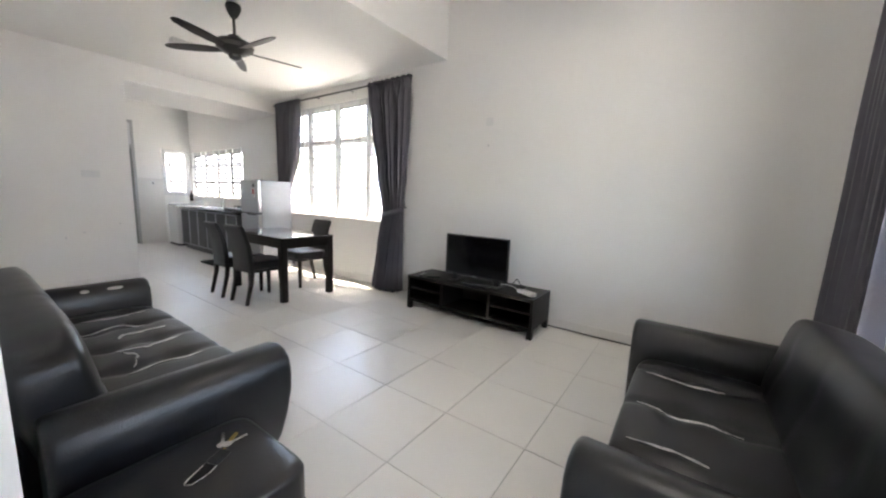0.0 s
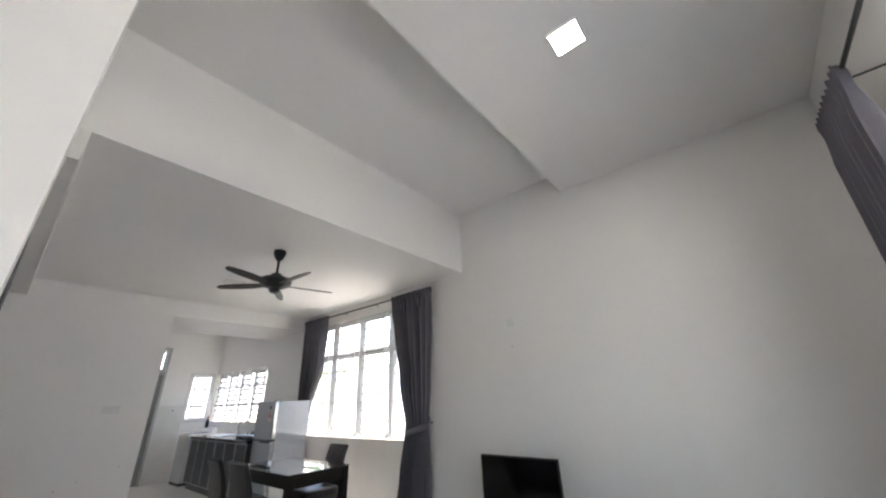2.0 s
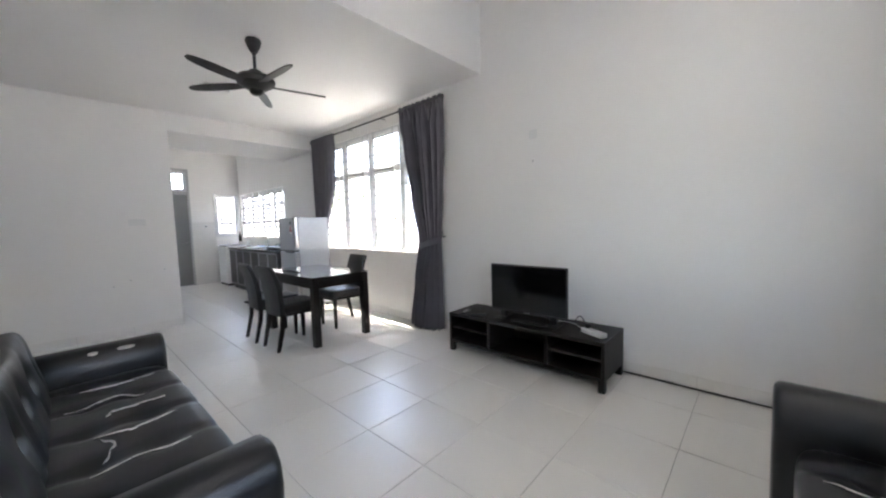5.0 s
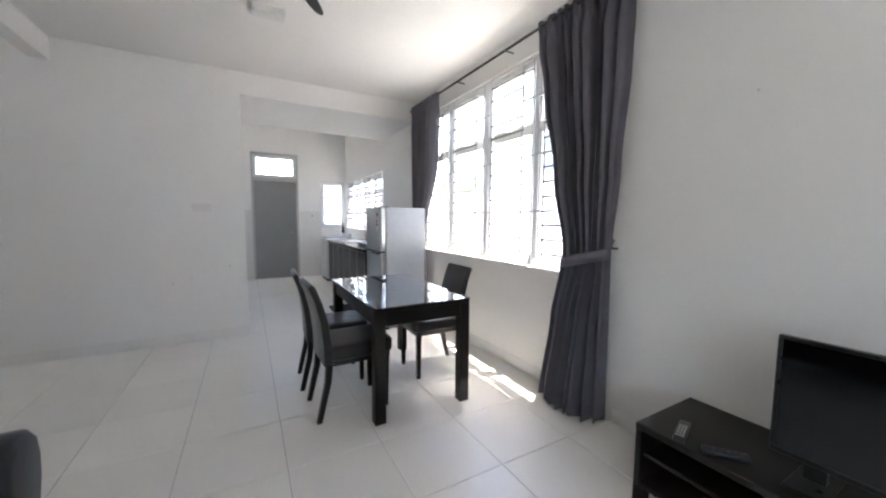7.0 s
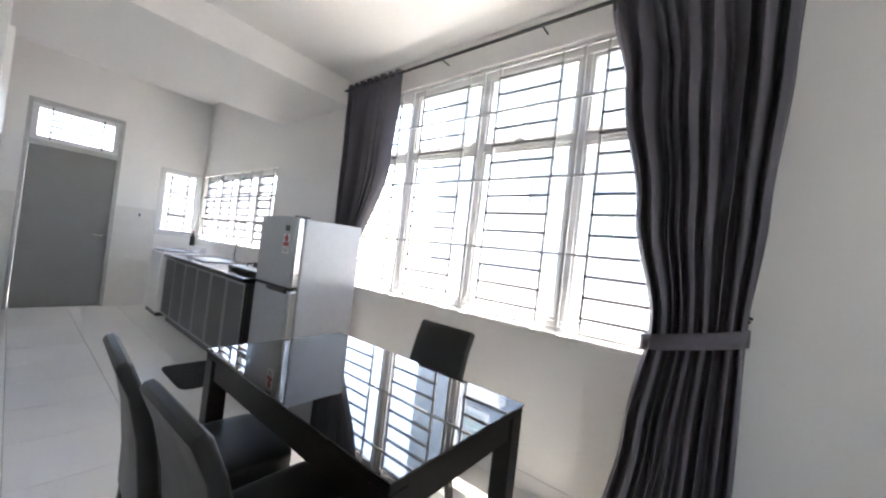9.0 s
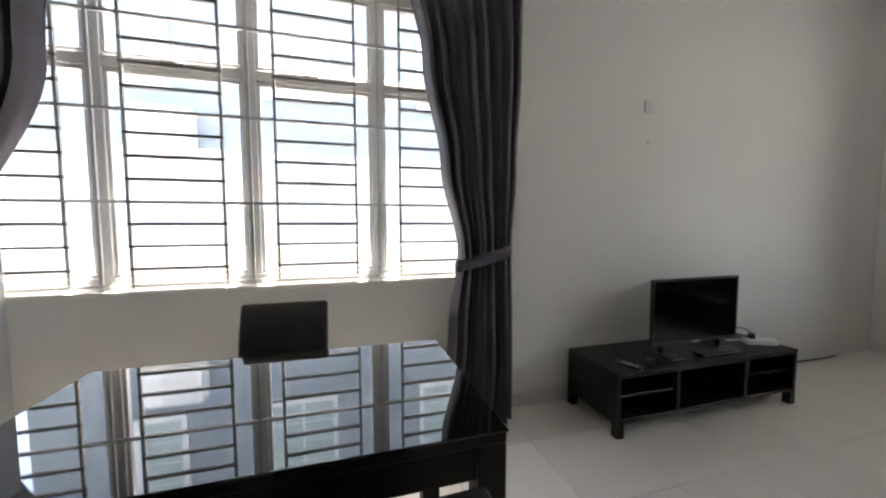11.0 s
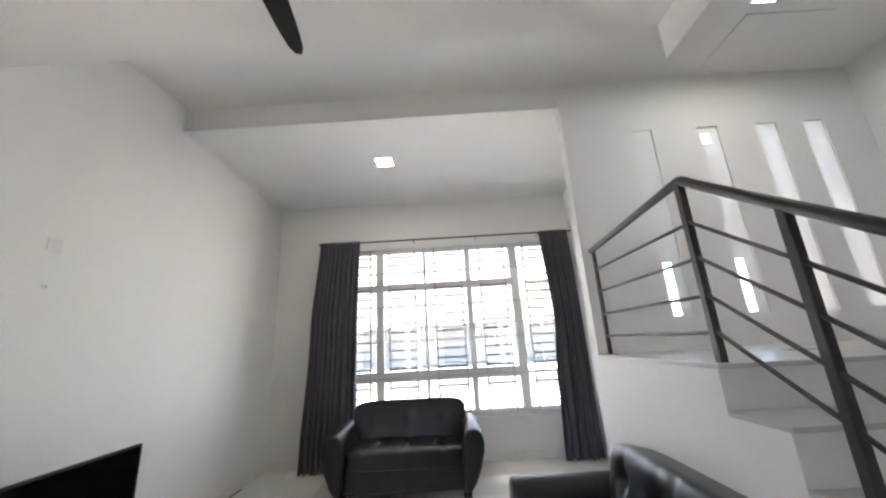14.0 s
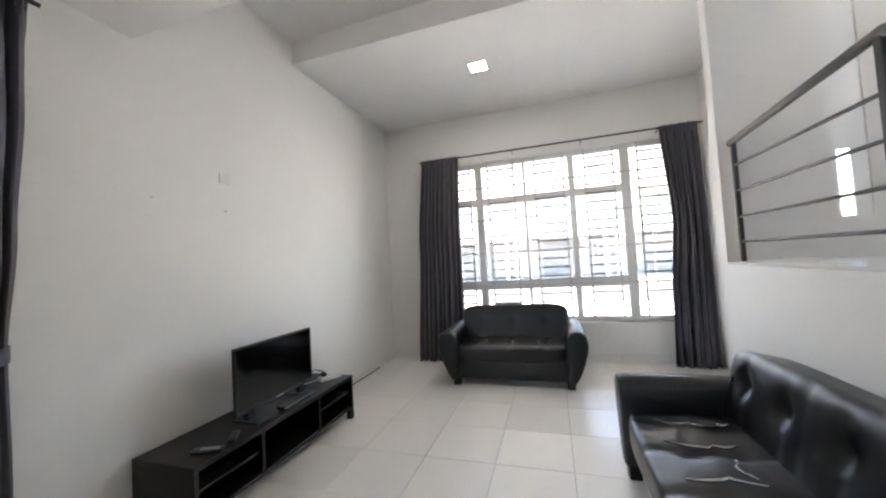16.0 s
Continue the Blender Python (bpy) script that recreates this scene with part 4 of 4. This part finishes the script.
def table():
    t = thing("dining_table", "black wooden dining table with a glossy black glass top", "dining table", pose(-1.02, 5.20, 0))
    w, l = 0.70, 1.20
    part("tabletop", box(B(), -w / 2, w / 2, -l / 2, l / 2, 0.742, 0.750, 0.002), GLASSTOP, t, "glossy black glass top")
    part("top_frame", box(B(), -w / 2 + 0.004, w / 2 - 0.004, -l / 2 + 0.004, l / 2 - 0.004, 0.715, 0.742, 0.003), DARKWOOD, t)
    for s in (-1, 1):
        part("apron", box(B(), s * (w / 2 - 0.03) - 0.012, s * (w / 2 - 0.03) + 0.012, -l / 2 + 0.075, l / 2 - 0.075, 0.625, 0.715, 0.002), DARKWOOD, t)
        part("apron", box(B(), -w / 2 + 0.075, w / 2 - 0.075, s * (l / 2 - 0.03) - 0.012, s * (l / 2 - 0.03) + 0.012, 0.625, 0.715, 0.002), DARKWOOD, t)
    for sx in (-1, 1):
        for sy in (-1, 1):
            part("leg", box(B(), sx * (w / 2 - 0.04) - 0.036, sx * (w / 2 - 0.04) + 0.036, sy * (l / 2 - 0.04) - 0.036, sy * (l / 2 - 0.04) + 0.036, 0.0, 0.715, 0.003), DARKWOOD, t)
    return t


table()


def chair(m):
    """Dining chair facing +x."""
    t = thing("dining_chair", "black vinyl padded dining chair with dark wooden legs", "chair", m, group="chairs round the table")
    part("seat", pad(B(), 0.44, 0.41, 0.10, 8, 10, m=pose(0.02, 0, 0.435)), LEATHER2, t, smooth=True)
    part("seat_rail", box(B(), -0.17, 0.21, -0.185, 0.185, 0.355, 0.395, 0.004), LEATHER2, t)
    bk = B()
    prof = [(-0.165, 0.37), (-0.175, 0.50), (-0.195, 0.65), (-0.232, 0.78), (-0.270, 0.875), (-0.285, 0.889), (-0.303, 0.884), (-0.311, 0.869), (-0.275, 0.78), (-0.245, 0.65), (-0.228, 0.50), (-0.225, 0.36)]
    prism(bk, prof, "y", -0.185, 0.185, 0.014, 3)
    part("backrest", bk, LEATHER2, t, "padded upholstered back", smooth=True)
    for s in (-1, 1):
        part("leg", bmesh_moved(rod(B(), (0, 0, 0), (0, 0, 0.37), 0.019, 4, 0.027), pose(0.185, s * 0.165, 0) @ pose(0, 0, 0, 0, 0, 45)), DARKWOOD, t)
        lg = B()
        for (xa, za), (xb, zb) in (((-0.262, 0.0), (-0.235, 0.12)), ((-0.235, 0.12), (-0.205, 0.25)), ((-0.205, 0.25), (-0.195, 0.37))):
            vs = []
            for x, z, w in ((xa, za, 0.015 + 0.014 * za), (xb, zb, 0.015 + 0.014 * zb)):
                vs.append([lg.verts.new((x + a * w, s * 0.165 + c * w, z)) for a, c in ((-1, -1), (1, -1), (1, 1), (-1, 1))])
            for k in range(4):
                lg.faces.new((vs[0][k], vs[0][(k + 1) % 4], vs[1][(k + 1) % 4], vs[1][k]))
            lg.faces.new(vs[0][::-1])
            lg.faces.new(vs[1])
        part("leg", lg, DARKWOOD, t)
    return t


c1 = chair(pose(-1.41, 4.985, 0, 0, 0, 2))
copy_thing(c1, pose(-1.43, 5.47, 0, 0, 0, -3))
copy_thing(c1, pose(-0.66, 5.24, 0, 0, 0, 179))


def fridge():
    t = thing("fridge", "silver two-door fridge with a top freezer", "fridge", pose(-0.44, 6.64, 0))
    x0, x1, y0, y1 = -0.21, 0.28, -0.27, 0.27
    part("body", box(B(), x0, x1, y0, y1, 0.03, 1.425, 0.008, 2), FRIDGESIDE, t, "plain silver-grey cabinet")
    for z0, z1, nm in ((0.05, 0.905, "door"), (0.925, 1.43, "freezer_door")):
        d = part(nm, box(B(), x0 - 0.065, x0 - 0.004, y0 + 0.001, y1 - 0.001, z0, z1, 0.012, 3), STEEL, t, "brushed silver door", smooth=True)
        part("edge_trim", box(B(), x0 - 0.050, x0 - 0.012, y0 - 0.0025, y0 + 0.002, z0 + 0.012, z1 - 0.012, 0.001), CHROME, d, "bright edge strip")
    part("handle", box(B(), x0 - 0.085, x0 - 0.060, y0 + 0.03, y0 + 0.30, 0.885, 0.918, 0.008, 2), BLACKPLASTIC, t, "dark recessed handle")
    part("gasket", box(B(), x0 - 0.058, x0 - 0.004, y0 + 0.006, y1 - 0.006, 0.903, 0.927), BLACKPLASTIC, t)
    part("hinge_cap", box(B(), x0 - 0.05, x0 + 0.05, y0 + 0.02, y0 + 0.07, 1.424, 1.440, 0.004), BLACKPLASTIC, t)
    s = part("energy_label", box(B(), x0 - 0.0672, x0 - 0.0645, y0 + 0.075, y0 + 0.155, 1.165, 1.30), PAPER, t, "white and red rating sticker")
    part("label_band", box(B(), x0 - 0.0682, x0 - 0.0668, y0 + 0.078, y0 + 0.152, 1.215, 1.245), REDINK, s)
    part("label_star", rod(B(), (x0 - 0.0668, y0 + 0.115, 1.272), (x0 - 0.0682, y0 + 0.115, 1.272), 0.026, 20), REDINK, s)
    for k in range(3):
        part("label_line", box(B(), x0 - 0.0682, x0 - 0.0668, y0 + 0.085, y0 + 0.145, 1.175 + 0.012 * k, 1.180 + 0.012 * k), BLACKINK, s)
    part("maker_badge", box(B(), x0 - 0.0672, x0 - 0.0645, y0 + 0.085, y0 + 0.145, 1.325, 1.365), BLACKPLASTIC, t)
    for y in (y0 + 0.05, y1 - 0.05):
        for x in (x0 + 0.03, x1 - 0.05):
            part("foot", rod(B(), (x, y, 0.0), (x, y, 0.032), 0.02, 12), BLACKPLASTIC, t)
    return t


fridge()

# ---- kitchen ----
def base_unit(y):
    t = thing("kitchen_cabinet", "dark grey base cabinet with pale metal edging", "kitchen cabinet", pose(-0.33, y, 0), group="kitchen base cabinets")
    part("body", box(B(), -0.28, 0.30, -0.20, 0.20, 0.10, 0.84, 0.002), CABINET, t)
    part("plinth", box(B(), -0.24, 0.28, -0.20, 0.20, 0.0, 0.10), CABINET, t)
    d = part("door", box(B(), -0.300, -0.2815, -0.196, 0.196, 0.11, 0.835, 0.002), CABINET, t)
    for y0, y1, z0, z1 in ((-0.196, -0.178, 0.11, 0.835), (0.178, 0.196, 0.11, 0.835), (-0.178, 0.178, 0.815, 0.835), (-0.178, 0.178, 0.11, 0.13)):
        part("edge_profile", box(B(), -0.306, -0.299, y0, y1, z0, z1, 0.001), STEEL, d)
    return t


u1 = base_unit(7.46)
for y in (7.87, 8.28, 8.69, 9.10, 9.51):
    copy_thing(u1, pose(-0.33, y, 0))
wt = thing("worktop", "dark granite worktop with a steel sink", "worktop", pose(-0.33, 8.49, 0.84))
part("slab", box(B(), -0.33, 0.315, -1.25, 1.24, 0.0, 0.04, 0.004), GRANITE, wt)
sk2 = B()
for x0, x1, y0, y1 in ((-0.20, 0.16, 0.18, 0.20), (-0.20, 0.16, 0.88, 0.90), (-0.20, -0.18, 0.20, 0.88), (0.14, 0.16, 0.20, 0.88)):
    box(sk2, x0, x1, y0, y1, 0.041, 0.052, 0.003)
part("sink_rim", sk2, CHROME, wt, "steel sink rim")
part("sink_bowl", box(B(), -0.18, 0.14, 0.20, 0.88, 0.0405, 0.043), STEEL, wt)
fc = thing("kitchen_tap", "tall chrome swan-neck kitchen tap", "tap", pose(-0.11, 8.95, 0.881))
tb = B()
tube(tb, [(0, 0, 0), (0, 0, 0.15), (0, 0, 0.25), (-0.04, 0, 0.31), (-0.11, 0, 0.31), (-0.15, 0, 0.25)], 0.011, 10)
part("spout", tb, CHROME, fc, smooth=True)
part("base", rod(B(), (0, 0, 0), (0, 0, 0.04), 0.022, 16), CHROME, fc, smooth=True)
part("lever", rod(B(), (0, 0, 0.07), (0, 0.07, 0.10), 0.006, 8), CHROME, fc)
hob = thing("gas_hob", "black two-burner gas hob on the worktop", "hob", pose(-0.34, 7.62, 0.880))
part("plate", box(B(), -0.20, 0.20, -0.32, 0.32, 0.0, 0.055, 0.006), BLACKPLASTIC, hob)
for y in (-0.16, 0.16):
    part("burner", lathe(B(), [(0.06, 0.055), (0.06, 0.07), (0.035, 0.08), (0.01, 0.082)], 20, pose(0.03, y, 0)), BLACKMET, hob, smooth=True)
    gr = B()
    box(gr, -0.09, 0.15, y - 0.005, y + 0.005, 0.080, 0.094)
    box(gr, 0.025, 0.035, y - 0.12, y + 0.12, 0.080, 0.094)
    for dx, dy in ((-0.085, 0), (0.145, 0), (0.03, -0.115), (0.03, 0.115)):
        box(gr, dx - 0.005, dx + 0.005, y + dy - 0.005, y + dy + 0.005, 0.054, 0.082)
    part("pan_support", gr, BLACKMET, hob)
    part("knob", rod(B(), (-0.20, y, 0.028), (-0.222, y, 0.028), 0.018, 14), BLACKMET, hob)
wm = thing("washing_machine", "white top-loading washing machine in the corner", "washing machine", pose(-0.36, 10.25, 0))
part("body", box(B(), -0.27, 0.27, -0.27, 0.27, 0.05, 0.88, 0.02, 3), WHITEPLASTIC, wm, smooth=True)
part("lid", box(B(), -0.25, 0.16, -0.25, 0.25, 0.88, 0.905, 0.008, 2), mat("lid_grey", (0.45, 0.46, 0.48), 0.25), wm, "grey lid")
part("control_panel", prism(B(), [(0.14, 0.88), (0.26, 0.88), (0.26, 0.98), (0.20, 0.98)], "y", -0.25, 0.25, 0.006), WHITEPLASTIC, wm)
part("base", box(B(), -0.26, 0.26, -0.26, 0.26, 0.0, 0.05, 0.005), RAIL, wm)
bt = thing("bottle", "dark bottle standing on the washing machine", "bottle", pose(-0.20, 10.34, 0.98))
part("body", lathe(B(), [(0.03, 0.0), (0.034, 0.01), (0.034, 0.13), (0.014, 0.17), (0.013, 0.20)], 16), BLACKPLASTIC, bt, smooth=True)
part("cap", rod(B(), (0, 0, 0.20), (0, 0, 0.225), 0.015, 14), REDINK, bt)
# pale wall tiling in the kitchen up to shoulder height
b = box(B(), PART_X - 0.049, PART_X - 0.042, 7.2, BACK_Y, 0.0, 1.45)
setting("wall_tiling", b, mat("kitchen_wall_tile", (0.79, 0.775, 0.74), 0.2, vary=0.02), "pale glazed wall tiling to shoulder height", "wall tiling")
b = B()
box(b, -1.02, -0.56, BACK_Y - 0.007, BACK_Y - 0.001, 0.0, 1.45)
box(b, PART_X - 0.04, -1.94, BACK_Y - 0.007, BACK_Y - 0.001, 0.0, 1.45)
setting("wall_tiling", b, bpy.data.materials["kitchen_wall_tile"], "pale glazed wall tiling beside the kitchen door", "wall tiling")
sw = thing("wall_socket", "white socket plate on the kitchen wall", "wall socket", pose(-0.76, BACK_Y - 0.008, 1.35))
part("plate", box(B(), -0.042, 0.042, -0.009, 0, -0.042, 0.042, 0.003), WHITEPLASTIC, sw)
part("rocker", box(B(), -0.012, 0.012, -0.013, -0.008, -0.018, 0.018, 0.002), BLACKPLASTIC, sw)

mt = B()
pad(mt, 0.40, 0.62, 0.014, 8, 8, m=pose(-0.83, 7.53, 0.008))
tagged(part("floor_mat", mt, mat("dark_mat", (0.05, 0.05, 0.052), 0.95, vary=0.3, scale=30, bump=0.6, bscale=150), smooth=True), "small dark fabric mat on the kitchen floor", "floor mat")

# switches and wall marks
def plate(m, n, label, cat="light switch"):
    t = thing("light_switch" if cat == "light switch" else "wall_socket", label, cat, m)
    part("plate", box(B(), -0.042 * n, 0.042 * n, -0.009, 0.0, -0.042, 0.042, 0.003), WHITEPLASTIC, t)
    for i in range(n):
        part("rocker", box(B(), -0.042 * n + 0.042 + 0.084 * i - 0.014, -0.042 * n + 0.042 + 0.084 * i + 0.014, -0.013, -0.008, -0.02, 0.02, 0.002), WHITEPLASTIC, t)
    return t


plate(pose(-2.43, PART_Y - 0.0005, 1.395), 2, "white double light switch on the partition wall")
plate(pose(-0.0005, 2.80, 2.10, 0, 0, -90), 1, "white socket plate high on the wall", "wall socket")
for y, z, r in ((2.80, 1.85, 0.017), (3.31, 1.88, 0.008)):
    t = thing("wall_bolt", "small dark plugged hole in the wall", "wall bolt", pose(0, y, z), group="wall bolts")
    part("rim", rod(B(), (-0.006, 0, 0), (0.0, 0, 0), r, 14), SKIRT, t)
    part("core", rod(B(), (-0.009, 0, 0), (-0.005, 0, 0), r * 0.5, 12), GRILLE, t)
for x, z in ((-2.54, 0.68), (-2.20, 0.78), (-2.7, 0.62)):
    t = thing("wall_bolt", "small dark chip in the partition wall", "wall mark", pose(x, PART_Y, z), group="wall bolts")
    part("rim", rod(B(), (0, -0.004, 0), (0, 0.0, 0), 0.009, 8), GRILLE, t)

# ---- outside ----
b = box(B(), -6.3, 0.4, -4.6, -0.155, 3.14, 3.32, 0.01)
setting("porch_roof", b, RENDER, "flat white concrete porch roof before the front window", "roof")
b = box(B(), -400, 400, -400, 400, -0.32, -0.22)
setting("ground", b, CONCRETE, "pale concrete ground round the houses", "ground")
# unseen dark strip, added to weaken the bounce onto the dining ceiling
b = box(B(), 0.16, 2.59, -6.0, 13.95, -0.22, -0.20)
setting("dim_side_path", b, mat("dark_cement", (0.27, 0.265, 0.255), 0.9, vary=0.2, scale=2.5, bump=0.4, bscale=30, fine=0.2), "unseen dark cement strip added to cut light bounced indoors", "path")
b = box(B(), -200, 200, -15.5, -8.0, -0.22, -0.20)
setting("road", b, ASPHALT, "grey asphalt road in front of the house", "road")
b = box(B(), 2.60, 2.72, -6.0, 14.0, -0.22, 0.95)
box(b, 2.57, 2.75, -6.0, 14.0, 0.95, 1.00, 0.01)
# assumed yard wall, added to hide the bright sky behind the kitchen windows
b2 = box(B(), -9.0, 4.4, 14.0, 14.12, -0.22, 2.35)
tagged(part("boundary_wall", b2, DIMRENDER), "assumed plain rendered wall dimming the view behind the kitchen windows", "wall", kind="structure")
tagged(part("boundary_wall", b, RENDER), "low white rendered boundary wall between the houses", "wall", kind="structure")


def louvre_window(t, x, y, z, w, h, nx, nz):
    wd = part("window", box(B(), x - 0.04, x + 0.02, y - w / 2 - 0.06, y + w / 2 + 0.06, z - h / 2 - 0.06, z + h / 2 + 0.06, 0.004), ALU, t, "white framed louvre window")
    for i in range(nx):
        for k in range(nz):
            ya, za = y - w / 2 + w * i / nx + 0.02, z - h / 2 + h * k / nz + 0.015
            part("pane", box(B(), x - 0.052, x - 0.042, ya, ya + w / nx - 0.04, za, za + h / nz - 0.03), GLASSGREEN, wd)
    return wd


GLASSGREEN = mat("green_glass", (0.35, 0.42, 0.40), 0.15, vary=0.05)
nh = thing("neighbour_house", "two-storey neighbouring house, white below and blue-grey above", "house", pose(0, 0, 0))
part("wall", box(B(), 4.5, 11, -4.0, 9.6, -0.22, 2.5), RENDER, nh, "white rendered lower wall")
part("upper_wall", box(B(), 4.5, 11, -4.0, 9.6, 2.5, 6.8), BLUEGREY, nh, "blue-grey rendered upper wall")
part("roof", prism(B(), [(3.9, 6.8), (11.6, 6.8), (7.8, 8.6)], "y", -4.6, 10.2), ROOF, nh, "brown tiled roof")
louvre_window(nh, 4.49, 5.72, 2.0, 1.05, 0.78, 3, 4)
louvre_window(nh, 4.49, 5.72, 4.05, 1.05, 1.25, 2, 7)
louvre_window(nh, 4.49, 7.9, 4.05, 0.62, 1.25, 1, 7)
louvre_window(nh, 4.49, 3.0, 4.05, 1.05, 1.25, 2, 7)
ac = thing("air_conditioner", "white outdoor air-conditioning unit on the neighbour's wall", "air conditioner", pose(4.28, 7.6, 2.75))
part("casing", box(B(), -0.14, 0.19, -0.42, 0.42, -0.30, 0.30, 0.015, 2), WHITEPLASTIC, ac)
for k in range(9):
    part("grille_bar", box(B(), -0.15, -0.139, -0.38, 0.12, -0.25 + 0.06 * k, -0.235 + 0.06 * k), GRILLE, ac)


def far_house(x, w):
    t = thing("terrace_house", "white rendered terrace house across the road", "house", pose(x, -24, -0.2), group="houses across the road")
    part("wall", box(B(), -w / 2, w / 2, -8, 0, 0, 6.2), DIMRENDER, t)
    part("roof", prism(B(), [(-8.6, 6.2), (0.7, 6.2), (-4, 8.2)], "x", -w / 2, w / 2), ROOF, t)
    part("porch_slab", box(B(), -w / 2, w / 2, 0, 4.2, 2.9, 3.15), DIMRENDER, t)
    for s in (-1, 1):
        part("pillar", box(B(), s * (w / 2 - 0.35) - 0.15, s * (w / 2 - 0.35) + 0.15, 3.8, 4.1, 0, 2.9), DIMRENDER, t)
    for dx, z, ww, hh in ((-w / 4, 4.7, 1.4, 1.2), (w / 4, 4.7, 1.4, 1.2), (-w / 2 + 0.75, 1.9, 0.7, 1.0)):
        wd = part("window", box(B(), dx - ww / 2 - 0.08, dx + ww / 2 + 0.08, -0.02, 0.06, z - hh / 2 - 0.08, z + hh / 2 + 0.08), ALU, t)
        for k in (0, 1):
            part("pane", box(B(), dx - ww / 2 + k * ww / 2 + 0.04, dx + k * ww / 2 - 0.04, 0.055, 0.075, z - hh / 2, z + hh / 2), DARKGLASS, wd)
    g = part("garage_door", box(B(), -1.2, 1.2, -0.02, 0.05, 0.1, 2.9), GRILLE2, t, "grey slatted garage door")
    for k in range(12):
        z = 0.22 + 0.22 * k
        part("slat", box(B(), -1.16, 1.16, 0.05, 0.09, z, z + 0.12), DARKGLASS, g)
    return t


hx = far_house(-2.9, 6.4)
for x in (-15.7, -9.3, 3.5, 9.9):
    copy_thing(hx, pose(x, -24, -0.2))


def tree(x, y, h, seed):
    rnd = random.Random(seed)
    t = thing("tree", "leafy green garden tree", "tree", pose(x, y, -0.22), group="garden trees")
    tr = B()
    rod(tr, (0, 0, 0), (0.05, 0, h * 0.5), 0.06, 10, 0.04)
    tips = []
    for k in range(7):
        a = 2 * math.pi * k / 7 + rnd.uniform(-0.3, 0.3)
        z0 = h * rnd.uniform(0.32, 0.5)
        tip = Vector((math.cos(a) * h * 0.26, math.sin(a) * h * 0.26, h * rnd.uniform(0.62, 0.92)))
        rod(tr, (0.03, 0, z0), tip, 0.02, 7, 0.008)
        tips.append(tip)
    part("trunk", tr, BARK, t)
    vs, fs = [], []
    for tip in tips + [Vector((0, 0, h * 0.85))]:
        for _ in range(170):
            c = tip + Vector((rnd.gauss(0, 1), rnd.gauss(0, 1), rnd.gauss(0, 0.8))) * h * 0.09
            d = Vector((rnd.uniform(-1, 1), rnd.uniform(-1, 1), rnd.uniform(-0.6, 0.6))).normalized() * 0.09
            s = d.cross(Vector((rnd.uniform(-1, 1), rnd.uniform(-1, 1), 1))).normalized() * 0.035
            i = len(vs)
            vs += [c - d, c + s, c + d, c - s]
            fs.append((i, i + 1, i + 2, i + 3))
    me = bpy.data.meshes.new("crown")
    me.from_pydata([tuple(v) for v in vs], [], fs)
    me.materials.append(LEAF)
    ob = new("crown", me)
    ob.parent = t
    return t


tree(6.5, 16.5, 3.6, 5)
tree(-7.05, -14.0, 5.0, 9)

# ---- floor tiles, one by one ----
TS = 0.4975
tm = bpy.data.meshes.new("tile")
tbm = box(B(), -TS / 2 + 0.0005, TS / 2 - 0.0005, -TS / 2 + 0.0016, TS / 2 - 0.0016, -0.012, 0.0, 0.0015)
tbm.to_mesh(tm)
tbm.free()
tm.materials.append(PORC)
for i in range(-5, 8):
    for j in range(-6, 17):
        x, y = -1.882 + 0.5 * i + 0.25 - 0.5, 2.963 + TS * (j + 0.5)
        if x < -4.6 or x > 0.2 or y < -0.2 or y > 11.0 or (x < -2.4 and y > 7.3):
            continue
        ob = new("tile", tm)
        ob.location = (x, y, 0.0)
        ob.parent = floor
